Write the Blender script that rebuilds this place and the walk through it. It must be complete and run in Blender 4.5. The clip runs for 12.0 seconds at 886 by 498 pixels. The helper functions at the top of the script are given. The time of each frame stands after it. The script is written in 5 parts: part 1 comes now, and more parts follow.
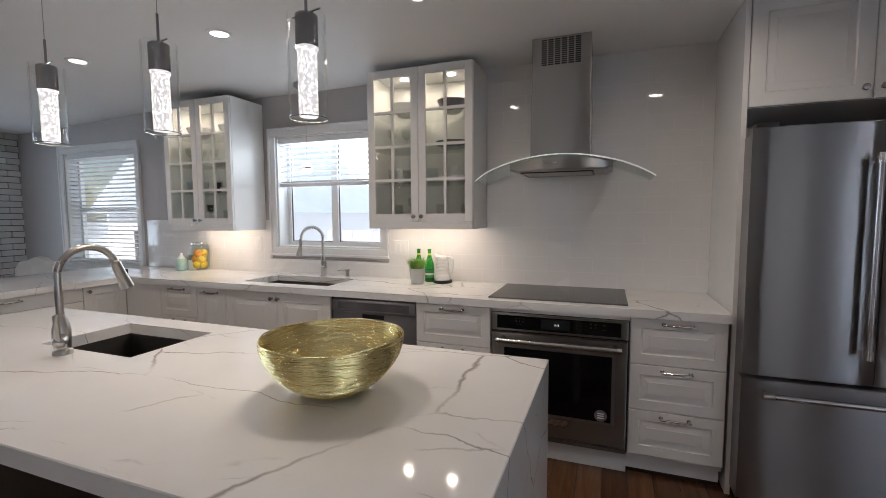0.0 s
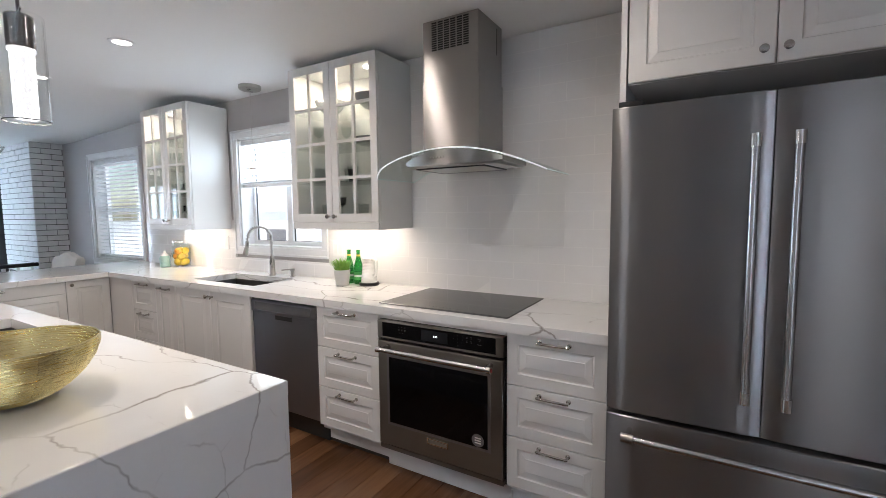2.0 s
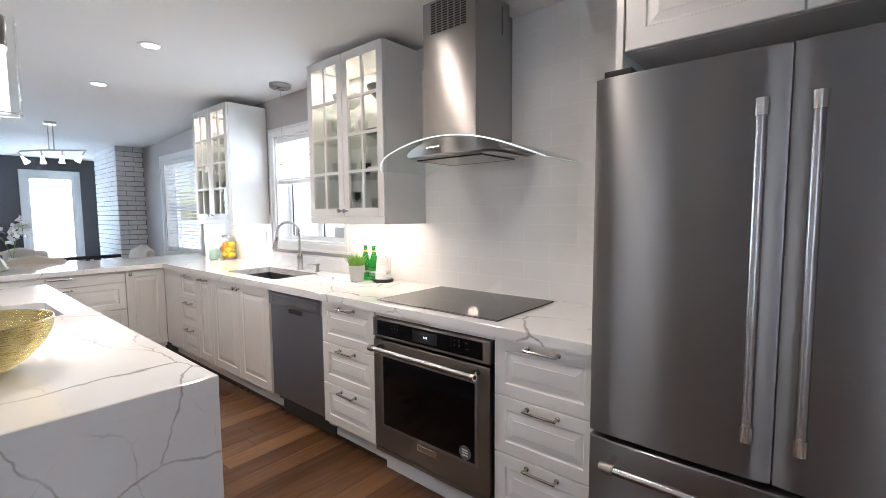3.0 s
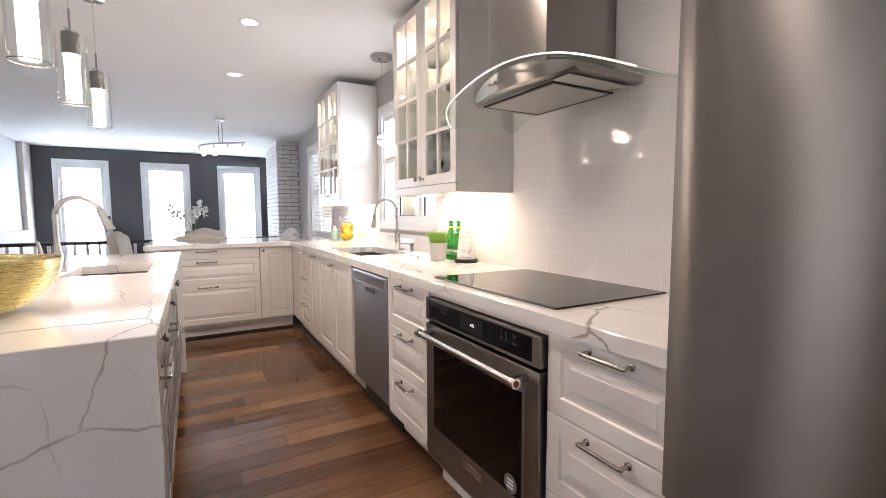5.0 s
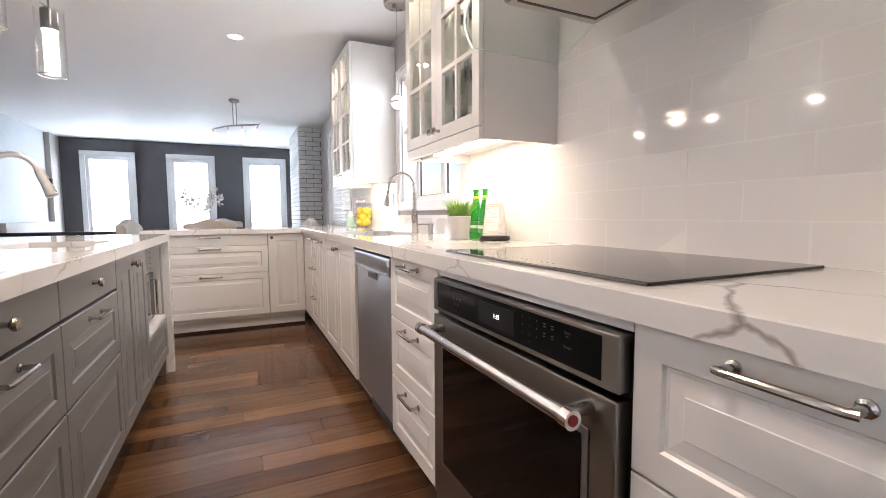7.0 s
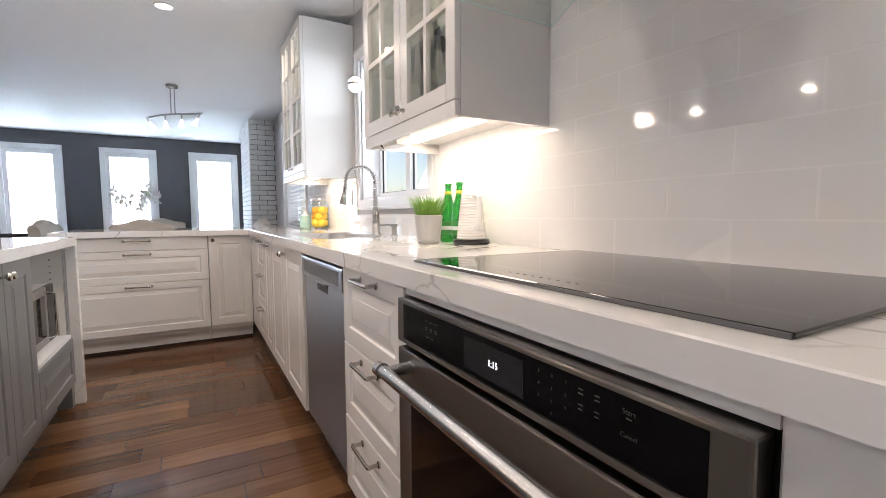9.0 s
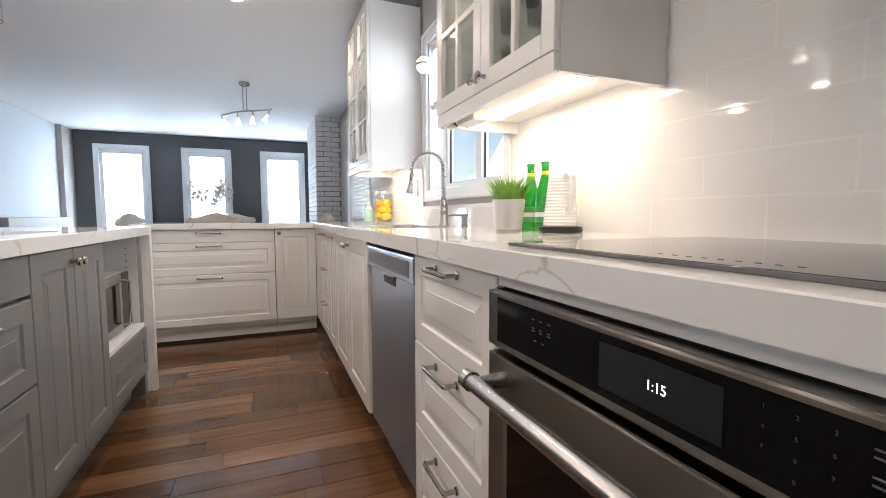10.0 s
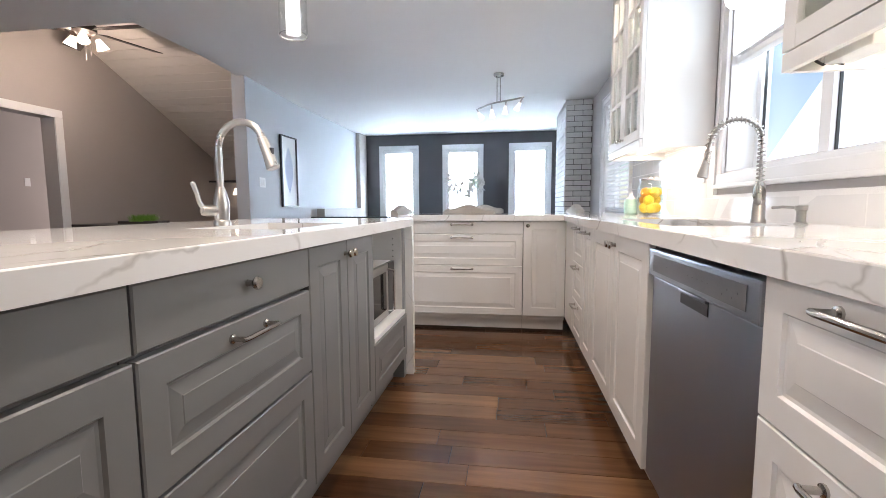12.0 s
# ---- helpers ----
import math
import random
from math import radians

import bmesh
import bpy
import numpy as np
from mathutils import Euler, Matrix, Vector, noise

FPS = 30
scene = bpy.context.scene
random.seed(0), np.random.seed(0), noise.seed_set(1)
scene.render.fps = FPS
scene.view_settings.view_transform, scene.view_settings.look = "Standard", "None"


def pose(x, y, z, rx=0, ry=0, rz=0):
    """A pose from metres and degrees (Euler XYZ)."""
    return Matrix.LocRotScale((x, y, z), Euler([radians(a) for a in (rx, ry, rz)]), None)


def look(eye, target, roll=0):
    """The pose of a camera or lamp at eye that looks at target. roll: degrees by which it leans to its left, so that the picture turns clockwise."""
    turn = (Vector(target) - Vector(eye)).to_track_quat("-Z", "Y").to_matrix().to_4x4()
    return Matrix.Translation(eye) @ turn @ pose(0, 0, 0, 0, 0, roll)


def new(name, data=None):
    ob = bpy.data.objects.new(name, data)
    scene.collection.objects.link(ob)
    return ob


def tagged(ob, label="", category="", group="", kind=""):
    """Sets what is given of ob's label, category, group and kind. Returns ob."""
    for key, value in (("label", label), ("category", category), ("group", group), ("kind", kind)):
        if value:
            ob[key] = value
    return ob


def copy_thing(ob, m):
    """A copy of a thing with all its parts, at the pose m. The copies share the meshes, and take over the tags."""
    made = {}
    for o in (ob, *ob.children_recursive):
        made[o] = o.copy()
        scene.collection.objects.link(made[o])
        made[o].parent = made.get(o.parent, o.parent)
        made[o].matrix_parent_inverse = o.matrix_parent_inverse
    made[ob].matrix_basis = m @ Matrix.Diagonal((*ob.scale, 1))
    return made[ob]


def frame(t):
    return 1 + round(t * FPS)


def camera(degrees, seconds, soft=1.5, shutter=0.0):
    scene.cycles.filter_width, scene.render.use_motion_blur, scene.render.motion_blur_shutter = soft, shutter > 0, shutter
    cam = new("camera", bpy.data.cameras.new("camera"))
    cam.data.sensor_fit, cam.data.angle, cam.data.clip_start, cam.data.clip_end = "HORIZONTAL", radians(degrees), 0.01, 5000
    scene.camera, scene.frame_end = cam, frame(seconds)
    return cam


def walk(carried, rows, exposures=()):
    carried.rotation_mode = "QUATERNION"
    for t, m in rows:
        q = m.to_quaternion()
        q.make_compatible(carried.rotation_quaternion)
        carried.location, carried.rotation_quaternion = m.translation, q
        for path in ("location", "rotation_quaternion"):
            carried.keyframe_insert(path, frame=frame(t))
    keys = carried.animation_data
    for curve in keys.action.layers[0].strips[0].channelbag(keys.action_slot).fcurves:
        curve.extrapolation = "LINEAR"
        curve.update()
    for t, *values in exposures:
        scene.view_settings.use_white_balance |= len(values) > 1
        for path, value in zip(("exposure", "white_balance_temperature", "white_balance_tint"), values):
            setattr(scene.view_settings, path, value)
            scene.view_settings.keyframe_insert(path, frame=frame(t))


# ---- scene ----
cam = camera(90.3, 12.0, soft=0.7)
PATH = [
    (0, (0.798, 1.844, 1.394), (0.103, 3.713, 1.241), -0.3),
    (0.5, (1.054, 1.994, 1.387), (0.299, 3.84, 1.237), -0.2),
    (1, (1.291, 2.128, 1.381), (0.456, 3.939, 1.226), -0.3),
    (1.5, (1.493, 2.291, 1.392), (0.581, 4.064, 1.232), -0.3),
    (2, (1.675, 2.452, 1.405), (0.656, 4.165, 1.24), -0.6),
    (2.5, (1.85, 2.619, 1.402), (0.7, 4.247, 1.233), -0.4),
    (2.7, (1.887, 2.684, 1.388), (0.684, 4.273, 1.223), -0.4),
    (4.5, (1.924, 3.28, 1.281), (0.268, 4.388, 1.114), -0.3),
    (5, (1.859, 3.393, 1.203), (0.125, 4.375, 1.038), -0.2),
    (5.5, (1.747, 3.489, 1.147), (-0.025, 4.402, 0.982), -0.3),
    (6, (1.636, 3.57, 1.092), (-0.155, 4.447, 0.936), -0.1),
    (6.5, (1.519, 3.643, 1.049), (-0.284, 4.492, 0.886), -0.3),
    (7, (1.407, 3.72, 1.032), (-0.402, 4.56, 0.876), -0.3),
    (7.5, (1.312, 3.78, 1.051), (-0.497, 4.62, 0.896), -0.5),
    (7.7, (1.273, 3.799, 1.063), (-0.529, 4.652, 0.904), -0.8),
    (9.3, (1.03, 3.882, 1.004), (-0.701, 4.873, 0.852), -0.1),
    (9.5, (0.983, 3.894, 0.989), (-0.758, 4.867, 0.836), -0.1),
    (10, (0.876, 3.889, 0.971), (-0.973, 4.635, 0.819), -0.1),
    (10.5, (0.793, 3.87, 0.948), (-1.166, 4.242, 0.791), -0.0),
    (11, (0.708, 3.863, 0.941), (-1.284, 3.895, 0.769), -0.3),
    (11.5, (0.624, 3.868, 0.945), (-1.359, 3.689, 0.757), -0.2),
    (12, (0.511, 3.849, 0.981), (-1.458, 3.555, 0.788), -0.3),
]
EXPOSURES = [(0, -0.40, 6800, 18), (1.5, 0.0, 6600, 16), (2.5, 0.48, 6500, 16), (4.5, 0.7, 7250, 22), (6.5, 0.8, 7550, 25), (7.5, 0.72, 7000, 20), (9.5, 0.48, 6950, 20), (10.5, 0.62, 6900, 18), (12, 0.72, 6800, 19)]
walk(cam, [(t, look(eye, target, roll)) for t, eye, target, roll in PATH], EXPOSURES)

# ---- world, sun and large lights ----
world = bpy.data.worlds.new("sky")
scene.world = world
world.use_nodes = True
wn = world.node_tree
sky = wn.nodes.new("ShaderNodeTexSky")
sky.sky_type, sky.sun_disc = "NISHITA", False
sky.sun_elevation, sky.sun_rotation = radians(38), radians(200)
wn.links.new(sky.outputs[0], wn.nodes["Background"].inputs[0])
wn.nodes["Background"].inputs[1].default_value = 0.15
sun = new("sun", bpy.data.lights.new("sun", "SUN"))
sun.data.energy, sun.data.angle, sun.data.color = 4.5, radians(0.5), (1, 0.95, 0.88)
sun.matrix_world = look((-2, -12, 10), (0, 0, 0))

CEIL = 2.39
LOW_CEIL = 2.318
SPOT_WATTS = 3.8
PENDANT_WATTS = 2.3
DAY = (0.80, 0.90, 1.0)
SKYLIGHT = (0.70, 0.86, 1.0)


def area(name, m, sx, sy, watts, colour, shape="RECTANGLE", spread=180):
    lamp = new(name, bpy.data.lights.new(name, "AREA"))
    lamp.data.shape, lamp.data.size, lamp.data.size_y = shape, sx, sy
    lamp.data.energy, lamp.data.color, lamp.data.spread = watts, colour, radians(spread)
    lamp.matrix_world = m
    return lamp


for y in (1.784, 2.998, 4.221):
    area("daylight", pose(-7.80, y, 1.25, 0, -90, 0), 1.5, 0.56, 225, SKYLIGHT)
for x, watts in ((2.95, 45), (-0.2, 32)):
    area("daylight", pose(x, -1.12, 1.2, 90, 0, 180), 0.72, 1.9, watts, DAY)
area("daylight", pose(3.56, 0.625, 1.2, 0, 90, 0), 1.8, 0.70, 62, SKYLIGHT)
area("daylight", pose(-1.335, 5.09, 1.84, -90, 0, 0), 0.98, 0.42, 12, SKYLIGHT)

# ---- materials ----


def material(name, colour=(0.8, 0.8, 0.8), rough=0.5, metal=0.0, **more):
    m = bpy.data.materials.new(name)
    m.use_nodes = True
    b = m.node_tree.nodes["Principled BSDF"]
    b.inputs["Base Color"].default_value = (*colour, 1)
    b.inputs["Roughness"].default_value = rough
    b.inputs["Metallic"].default_value = metal
    for key, value in more.items():
        b.inputs[key.replace("_", " ")].default_value = value
    return m


def node(m, kind, **settings):
    n = m.node_tree.nodes.new(kind)
    for key, value in settings.items():
        if key in n.inputs:
            n.inputs[key].default_value = value
    return n


def link(m, a, b):
    m.node_tree.links.new(a, b)


def bsdf(m):
    return m.node_tree.nodes["Principled BSDF"]


def ramp(m, source, stops):
    r = m.node_tree.nodes.new("ShaderNodeValToRGB")
    link(m, source, r.inputs[0])
    while len(r.color_ramp.elements) < len(stops):
        r.color_ramp.elements.new(0.5)
    for e, (p, c) in zip(r.color_ramp.elements, stops):
        e.position, e.color = p, (*c, 1)
    return r.outputs[0]


def coords(m, scale=(1, 1, 1)):
    c = m.node_tree.nodes.new("ShaderNodeTexCoord")
    g = m.node_tree.nodes.new("ShaderNodeNewGeometry")
    mp = m.node_tree.nodes.new("ShaderNodeMapping")
    mp.inputs["Scale"].default_value = scale
    link(m, g.outputs["Position"], mp.inputs[0])
    return mp.outputs[0]


def noise_tex(m, vec, scale, detail=4.0, rough=0.55, distortion=0.0):
    n = node(m, "ShaderNodeTexNoise", Scale=scale, Detail=detail, Roughness=rough, Distortion=distortion)
    link(m, vec, n.inputs["Vector"])
    return n.outputs[0]


def bump(m, height, strength, distance=0.01):
    b = node(m, "ShaderNodeBump", Strength=strength, Distance=distance)
    link(m, height, b.inputs["Height"])
    link(m, b.outputs[0], bsdf(m).inputs["Normal"])


def varied(name, low, high, rough, scale=3.0, fine=60.0, relief=0.05, metal=0.0, r2=None, **more):
    """Paint or stone whose tone drifts between two colours, with fine relief and uneven gloss."""
    m = material(name, low, rough, metal, **more)
    v = coords(m)
    big = noise_tex(m, v, scale)
    link(m, ramp(m, big, [(0.3, low), (0.7, high)]), bsdf(m).inputs["Base Color"])
    small = noise_tex(m, v, fine, 3)
    hi = r2 if r2 is not None else rough + 0.08
    link(m, ramp(m, big, [(0.3, (rough,) * 3), (0.7, (hi,) * 3)]), bsdf(m).inputs["Roughness"])
    if relief:
        bump(m, small, relief, 0.004)
    return m


M_WALL = varied("grey wall paint", (0.50, 0.475, 0.47), (0.53, 0.505, 0.50), 0.6, 1.2, 260, 0.06)
M_TAN = varied("taupe wall paint", (0.41, 0.37, 0.345), (0.44, 0.40, 0.375), 0.6, 1.2, 260, 0.06)
M_VAULT = varied("pale vault paint", (0.76, 0.72, 0.67), (0.79, 0.75, 0.70), 0.38, 1.2, 260, 0.06)
M_BLUEGREY = varied("pale grey wall paint", (0.50, 0.52, 0.55), (0.53, 0.55, 0.58), 0.55, 1.2, 260, 0.06)
M_DARK = varied("charcoal wall paint", (0.058, 0.054, 0.059), (0.068, 0.064, 0.069), 0.55, 1.2, 260, 0.06)
M_CEIL = varied("white ceiling paint", (0.83, 0.825, 0.82), (0.85, 0.845, 0.84), 0.6, 0.9, 320, 0.05)
M_TRIM = varied("white trim paint", (0.78, 0.78, 0.78), (0.81, 0.81, 0.81), 0.32, 4, 90, 0.02)
M_CAB = varied("white cabinet lacquer", (0.785, 0.775, 0.755), (0.80, 0.79, 0.77), 0.24, 2.5, 120, 0.0, r2=0.26)
M_GREY = material("grey cabinet lacquer", (0.192, 0.195, 0.197), 0.28)
M_INSIDE = varied("white cabinet interior", (0.72, 0.71, 0.68), (0.75, 0.74, 0.71), 0.5, 3, 90, 0.0)
M_TILE = varied("white glazed tile", (0.80, 0.79, 0.785), (0.83, 0.82, 0.815), 0.035, 5, 22, 0.05, r2=0.06)
M_GROUT = varied("pale grout", (0.80, 0.79, 0.78), (0.83, 0.82, 0.81), 0.4, 8, 220, 0.2)
M_BRICK = varied("white painted brick", (0.74, 0.74, 0.74), (0.84, 0.84, 0.84), 0.6, 9, 90, 0.35)
M_JOINT = varied("dark mortar", (0.09, 0.09, 0.09), (0.16, 0.16, 0.16), 0.9, 12, 160, 0.4)
M_BLACK = varied("black plastic", (0.012, 0.012, 0.013), (0.018, 0.018, 0.019), 0.3, 6, 120, 0.0)
M_BLACKGLASS = material("black glass", (0.006, 0.006, 0.007), 0.035)
M_OVENGLASS = material("dark oven glass", (0.004, 0.004, 0.005), 0.08, 0, Specular_IOR_Level=0.25)
M_CHROME = material("polished nickel", (0.78, 0.77, 0.75), 0.14, 1.0)
M_NICKEL = varied("brushed nickel", (0.40, 0.385, 0.36), (0.46, 0.445, 0.42), 0.25, 8, 300, 0.0, 1.0)
M_WHITE = varied("white glazed ceramic", (0.80, 0.80, 0.79), (0.84, 0.84, 0.83), 0.2, 6, 60, 0.0)
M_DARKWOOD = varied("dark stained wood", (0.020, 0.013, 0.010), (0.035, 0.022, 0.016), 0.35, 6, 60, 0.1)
M_FABRIC = varied("beige chair fabric", (0.55, 0.50, 0.44), (0.62, 0.57, 0.51), 0.9, 8, 500, 0.5)
M_BLIND = varied("white blind slats", (0.78, 0.79, 0.80), (0.82, 0.83, 0.84), 0.45, 5, 60, 0.0)


def brushed(name, colour, rough, spread=(0.02, 0.03, 1.0)):
    """Brushed metal: its gloss spreads across the brushing, along the given direction, with faint drifting tone."""
    m = material(name, colour, rough, 1.0, Anisotropic=0.95, Anisotropic_Rotation=0.0)
    t = m.node_tree.nodes.new("ShaderNodeCombineXYZ")
    for k in range(3):
        t.inputs[k].default_value = spread[k]
    link(m, t.outputs[0], bsdf(m).inputs["Tangent"])
    hair = noise_tex(m, coords(m, (1.5, 1.5, 420)), 3, 3, 0.6)
    drift = noise_tex(m, coords(m), 2.0, 3)
    both_ = node(m, "ShaderNodeMath")
    both_.operation = "ADD"
    link(m, hair, both_.inputs[0])
    link(m, drift, both_.inputs[1])
    link(m, ramp(m, both_.outputs[0], [(0.35, (rough - 0.03,) * 3), (0.70, (rough + 0.05,) * 3)]), bsdf(m).inputs["Roughness"])
    return m


M_STEEL = brushed("brushed stainless steel", (0.36, 0.35, 0.34), 0.25)
M_FRIDGE = brushed("brushed stainless fridge steel", (0.30, 0.295, 0.30), 0.24)
M_DISHWASHER = brushed("dark brushed stainless steel", (0.29, 0.29, 0.31), 0.25)
M_OVENSTEEL = brushed("dark warm stainless steel", (0.25, 0.24, 0.23), 0.23)
M_SATIN = material("satin steel bar", (0.50, 0.50, 0.51), 0.27, 1.0)
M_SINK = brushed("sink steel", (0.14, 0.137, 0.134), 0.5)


def glass_sheet(name, tint=(1, 1, 1), rough=0.0):
    """Thin glass: clear, with a Fresnel gloss."""
    m = bpy.data.materials.new(name)
    m.use_nodes = True
    t = m.node_tree
    t.nodes.remove(t.nodes["Principled BSDF"])
    clear, gloss = t.nodes.new("ShaderNodeBsdfTransparent"), t.nodes.new("ShaderNodeBsdfGlossy")
    clear.inputs[0].default_value, gloss.inputs["Roughness"].default_value = (*tint, 1), rough
    f, mixed = t.nodes.new("ShaderNodeLayerWeight"), t.nodes.new("ShaderNodeMixShader")
    f.inputs[0].default_value = 0.5
    steep, gain = t.nodes.new("ShaderNodeMath"), t.nodes.new("ShaderNodeMath")
    steep.operation, gain.operation = "POWER", "MULTIPLY_ADD"
    steep.inputs[1].default_value, gain.inputs[1].default_value, gain.inputs[2].default_value = 5.0, 0.8, 0.035
    t.links.new(f.outputs["Facing"], steep.inputs[0])
    t.links.new(steep.outputs[0], gain.inputs[0])
    for a, b in ((gain.outputs[0], mixed.inputs[0]), (clear.outputs[0], mixed.inputs[1]), (gloss.outputs[0], mixed.inputs[2])):
        t.links.new(a, b)
    t.links.new(mixed.outputs[0], t.nodes["Material Output"].inputs[0])
    return m


M_CLEAR = glass_sheet("colourless glass", (0.995, 1.0, 0.998))
M_PANE = glass_sheet("clear glass", (0.96, 0.98, 0.97))
M_HOODGLASS = glass_sheet("green-edged curved glass", (0.95, 0.985, 0.975))
M_GREENGLASS = material("green bottle glass", (0.02, 0.42, 0.06), 0.05, 0, Transmission_Weight=0.6)


def glow(name, colour, strength):
    m = material(name, (0.8, 0.8, 0.8), 0.4)
    bsdf(m).inputs["Emission Color"].default_value = (*colour, 1)
    bsdf(m).inputs["Emission Strength"].default_value = strength
    return m


M_FANGLASS = glow("lit fan shade", (1, 0.86, 0.68), 3.0)
M_TRACK = glow("lit track spot glass", (1, 0.97, 0.93), 2.0)
M_SPOT = glow("downlight lens", (1, 0.96, 0.90), 6)
M_BULB = glow("frosted lamp glass", (1, 0.97, 0.93), 6)
M_STRIP = glow("under-cabinet light strip", (1, 0.93, 0.82), 4)
M_DIGIT = glow("display digits", (0.85, 0.93, 1), 2.5)
M_GLASSEDGE = glow("lit glass edge", (0.80, 0.96, 0.97), 0.55)

# quartz: white with wandering grey veins
M_QUARTZ = material("white quartz with grey veins", (0.82, 0.815, 0.80), 0.06)
qv = coords(M_QUARTZ)
warp = node(M_QUARTZ, "ShaderNodeTexNoise", Scale=2.6, Detail=5.0, Roughness=0.55)
link(M_QUARTZ, qv, warp.inputs["Vector"])
bent = node(M_QUARTZ, "ShaderNodeMixRGB")
bent.blend_type, bent.inputs[0].default_value = "ADD", 0.18
link(M_QUARTZ, qv, bent.inputs[1])
link(M_QUARTZ, warp.outputs["Color"], bent.inputs[2])
cells = node(M_QUARTZ, "ShaderNodeTexVoronoi", Scale=1.9)
cells.feature = "DISTANCE_TO_EDGE"
squash = node(M_QUARTZ, "ShaderNodeMapping")
squash.inputs["Location"].default_value = (0.37, 0.21, 0.1)
squash.inputs["Scale"].default_value, squash.inputs["Rotation"].default_value = (0.42, 1.30, 0.75), (0.1, 0.1, 0.15)
link(M_QUARTZ, bent.outputs[0], squash.inputs[0])
link(M_QUARTZ, squash.outputs[0], cells.inputs["Vector"])
vein = ramp(M_QUARTZ, cells.outputs["Distance"], [(0.0, (1, 1, 1)), (0.003, (0.8, 0.8, 0.8)), (0.006, (0, 0, 0))])
fade = ramp(M_QUARTZ, noise_tex(M_QUARTZ, qv, 2.6, 3), [(0.37, (0, 0, 0)), (0.55, (1, 1, 1))])
both = node(M_QUARTZ, "ShaderNodeMath")
both.operation = "MULTIPLY"
link(M_QUARTZ, vein, both.inputs[0])
link(M_QUARTZ, fade, both.inputs[1])
fine = node(M_QUARTZ, "ShaderNodeTexVoronoi", Scale=3.1)
fine.feature = "DISTANCE_TO_EDGE"
turned = node(M_QUARTZ, "ShaderNodeMapping")
turned.inputs["Scale"].default_value, turned.inputs["Rotation"].default_value = (0.45, 1.35, 0.95), (0.2, 0.1, -0.25)
link(M_QUARTZ, bent.outputs[0], turned.inputs[0])
link(M_QUARTZ, turned.outputs[0], fine.inputs["Vector"])
thread = ramp(M_QUARTZ, fine.outputs["Distance"], [(0.0, (0.5, 0.5, 0.5)), (0.005, (0.25, 0.25, 0.25)), (0.010, (0, 0, 0))])
patch = ramp(M_QUARTZ, noise_tex(M_QUARTZ, qv, 4.1, 3), [(0.52, (0, 0, 0)), (0.62, (1, 1, 1))])
faint = node(M_QUARTZ, "ShaderNodeMath")
faint.operation = "MULTIPLY"
link(M_QUARTZ, thread, faint.inputs[0])
link(M_QUARTZ, patch, faint.inputs[1])
veins = node(M_QUARTZ, "ShaderNodeMath")
veins.operation = "MAXIMUM"
link(M_QUARTZ, both.outputs[0], veins.inputs[0])
link(M_QUARTZ, faint.outputs[0], veins.inputs[1])
cloud = ramp(M_QUARTZ, noise_tex(M_QUARTZ, qv, 3.5, 5), [(0.35, (0.79, 0.785, 0.775)), (0.65, (0.83, 0.825, 0.81))])
tone = node(M_QUARTZ, "ShaderNodeMixRGB", Color2=(0.35, 0.325, 0.30, 1))
link(M_QUARTZ, veins.outputs[0], tone.inputs[0])
link(M_QUARTZ, cloud, tone.inputs[1])
link(M_QUARTZ, tone.outputs[0], bsdf(M_QUARTZ).inputs["Base Color"])

# floor boards: each its own tone, grain along y
M_BOARD = material("walnut floor board", (0.1, 0.05, 0.03), 0.22)
ov = M_BOARD.node_tree.nodes.new("ShaderNodeObjectInfo")
gi = M_BOARD.node_tree.nodes.new("ShaderNodeNewGeometry")
shift = node(M_BOARD, "ShaderNodeMath")
shift.operation = "ADD"
link(M_BOARD, ov.outputs["Random"], shift.inputs[0])
link(M_BOARD, gi.outputs["Random Per Island"], shift.inputs[1])
frac = node(M_BOARD, "ShaderNodeMath")
frac.operation = "FRACT"
link(M_BOARD, shift.outputs[0], frac.inputs[0])
plank_tone = ramp(M_BOARD, frac.outputs[0], [(0.0, (0.084, 0.038, 0.019)), (0.3, (0.120, 0.056, 0.027)), (0.8, (0.166, 0.081, 0.039)), (1.0, (0.23, 0.118, 0.058))])
gv = coords(M_BOARD, (17, 1.3, 17))
jump = node(M_BOARD, "ShaderNodeVectorMath")
jump.operation = "ADD"
wide = node(M_BOARD, "ShaderNodeCombineXYZ")
mul = node(M_BOARD, "ShaderNodeMath")
mul.operation = "MULTIPLY"
mul.inputs[1].default_value = 37.0
link(M_BOARD, frac.outputs[0], mul.inputs[0])
link(M_BOARD, mul.outputs[0], wide.inputs[1])
link(M_BOARD, gv, jump.inputs[0])
link(M_BOARD, wide.outputs[0], jump.inputs[1])
grain = noise_tex(M_BOARD, jump.outputs[0], 1.3, 6, 0.6, 0.6)
mixg = node(M_BOARD, "ShaderNodeMixRGB")
mixg.blend_type, mixg.inputs[0].default_value = "MULTIPLY", 0.85
link(M_BOARD, plank_tone, mixg.inputs[1])
link(M_BOARD, ramp(M_BOARD, grain, [(0.28, (0.58, 0.54, 0.51)), (0.66, (1.16, 1.13, 1.1))]), mixg.inputs[2])
link(M_BOARD, mixg.outputs[0], bsdf(M_BOARD).inputs["Base Color"])
link(M_BOARD, ramp(M_BOARD, grain, [(0.3, (0.09,) * 3), (0.7, (0.16,) * 3)]), bsdf(M_BOARD).inputs["Roughness"])
bump(M_BOARD, grain, 0.08, 0.003)

# ---- shape helpers ----


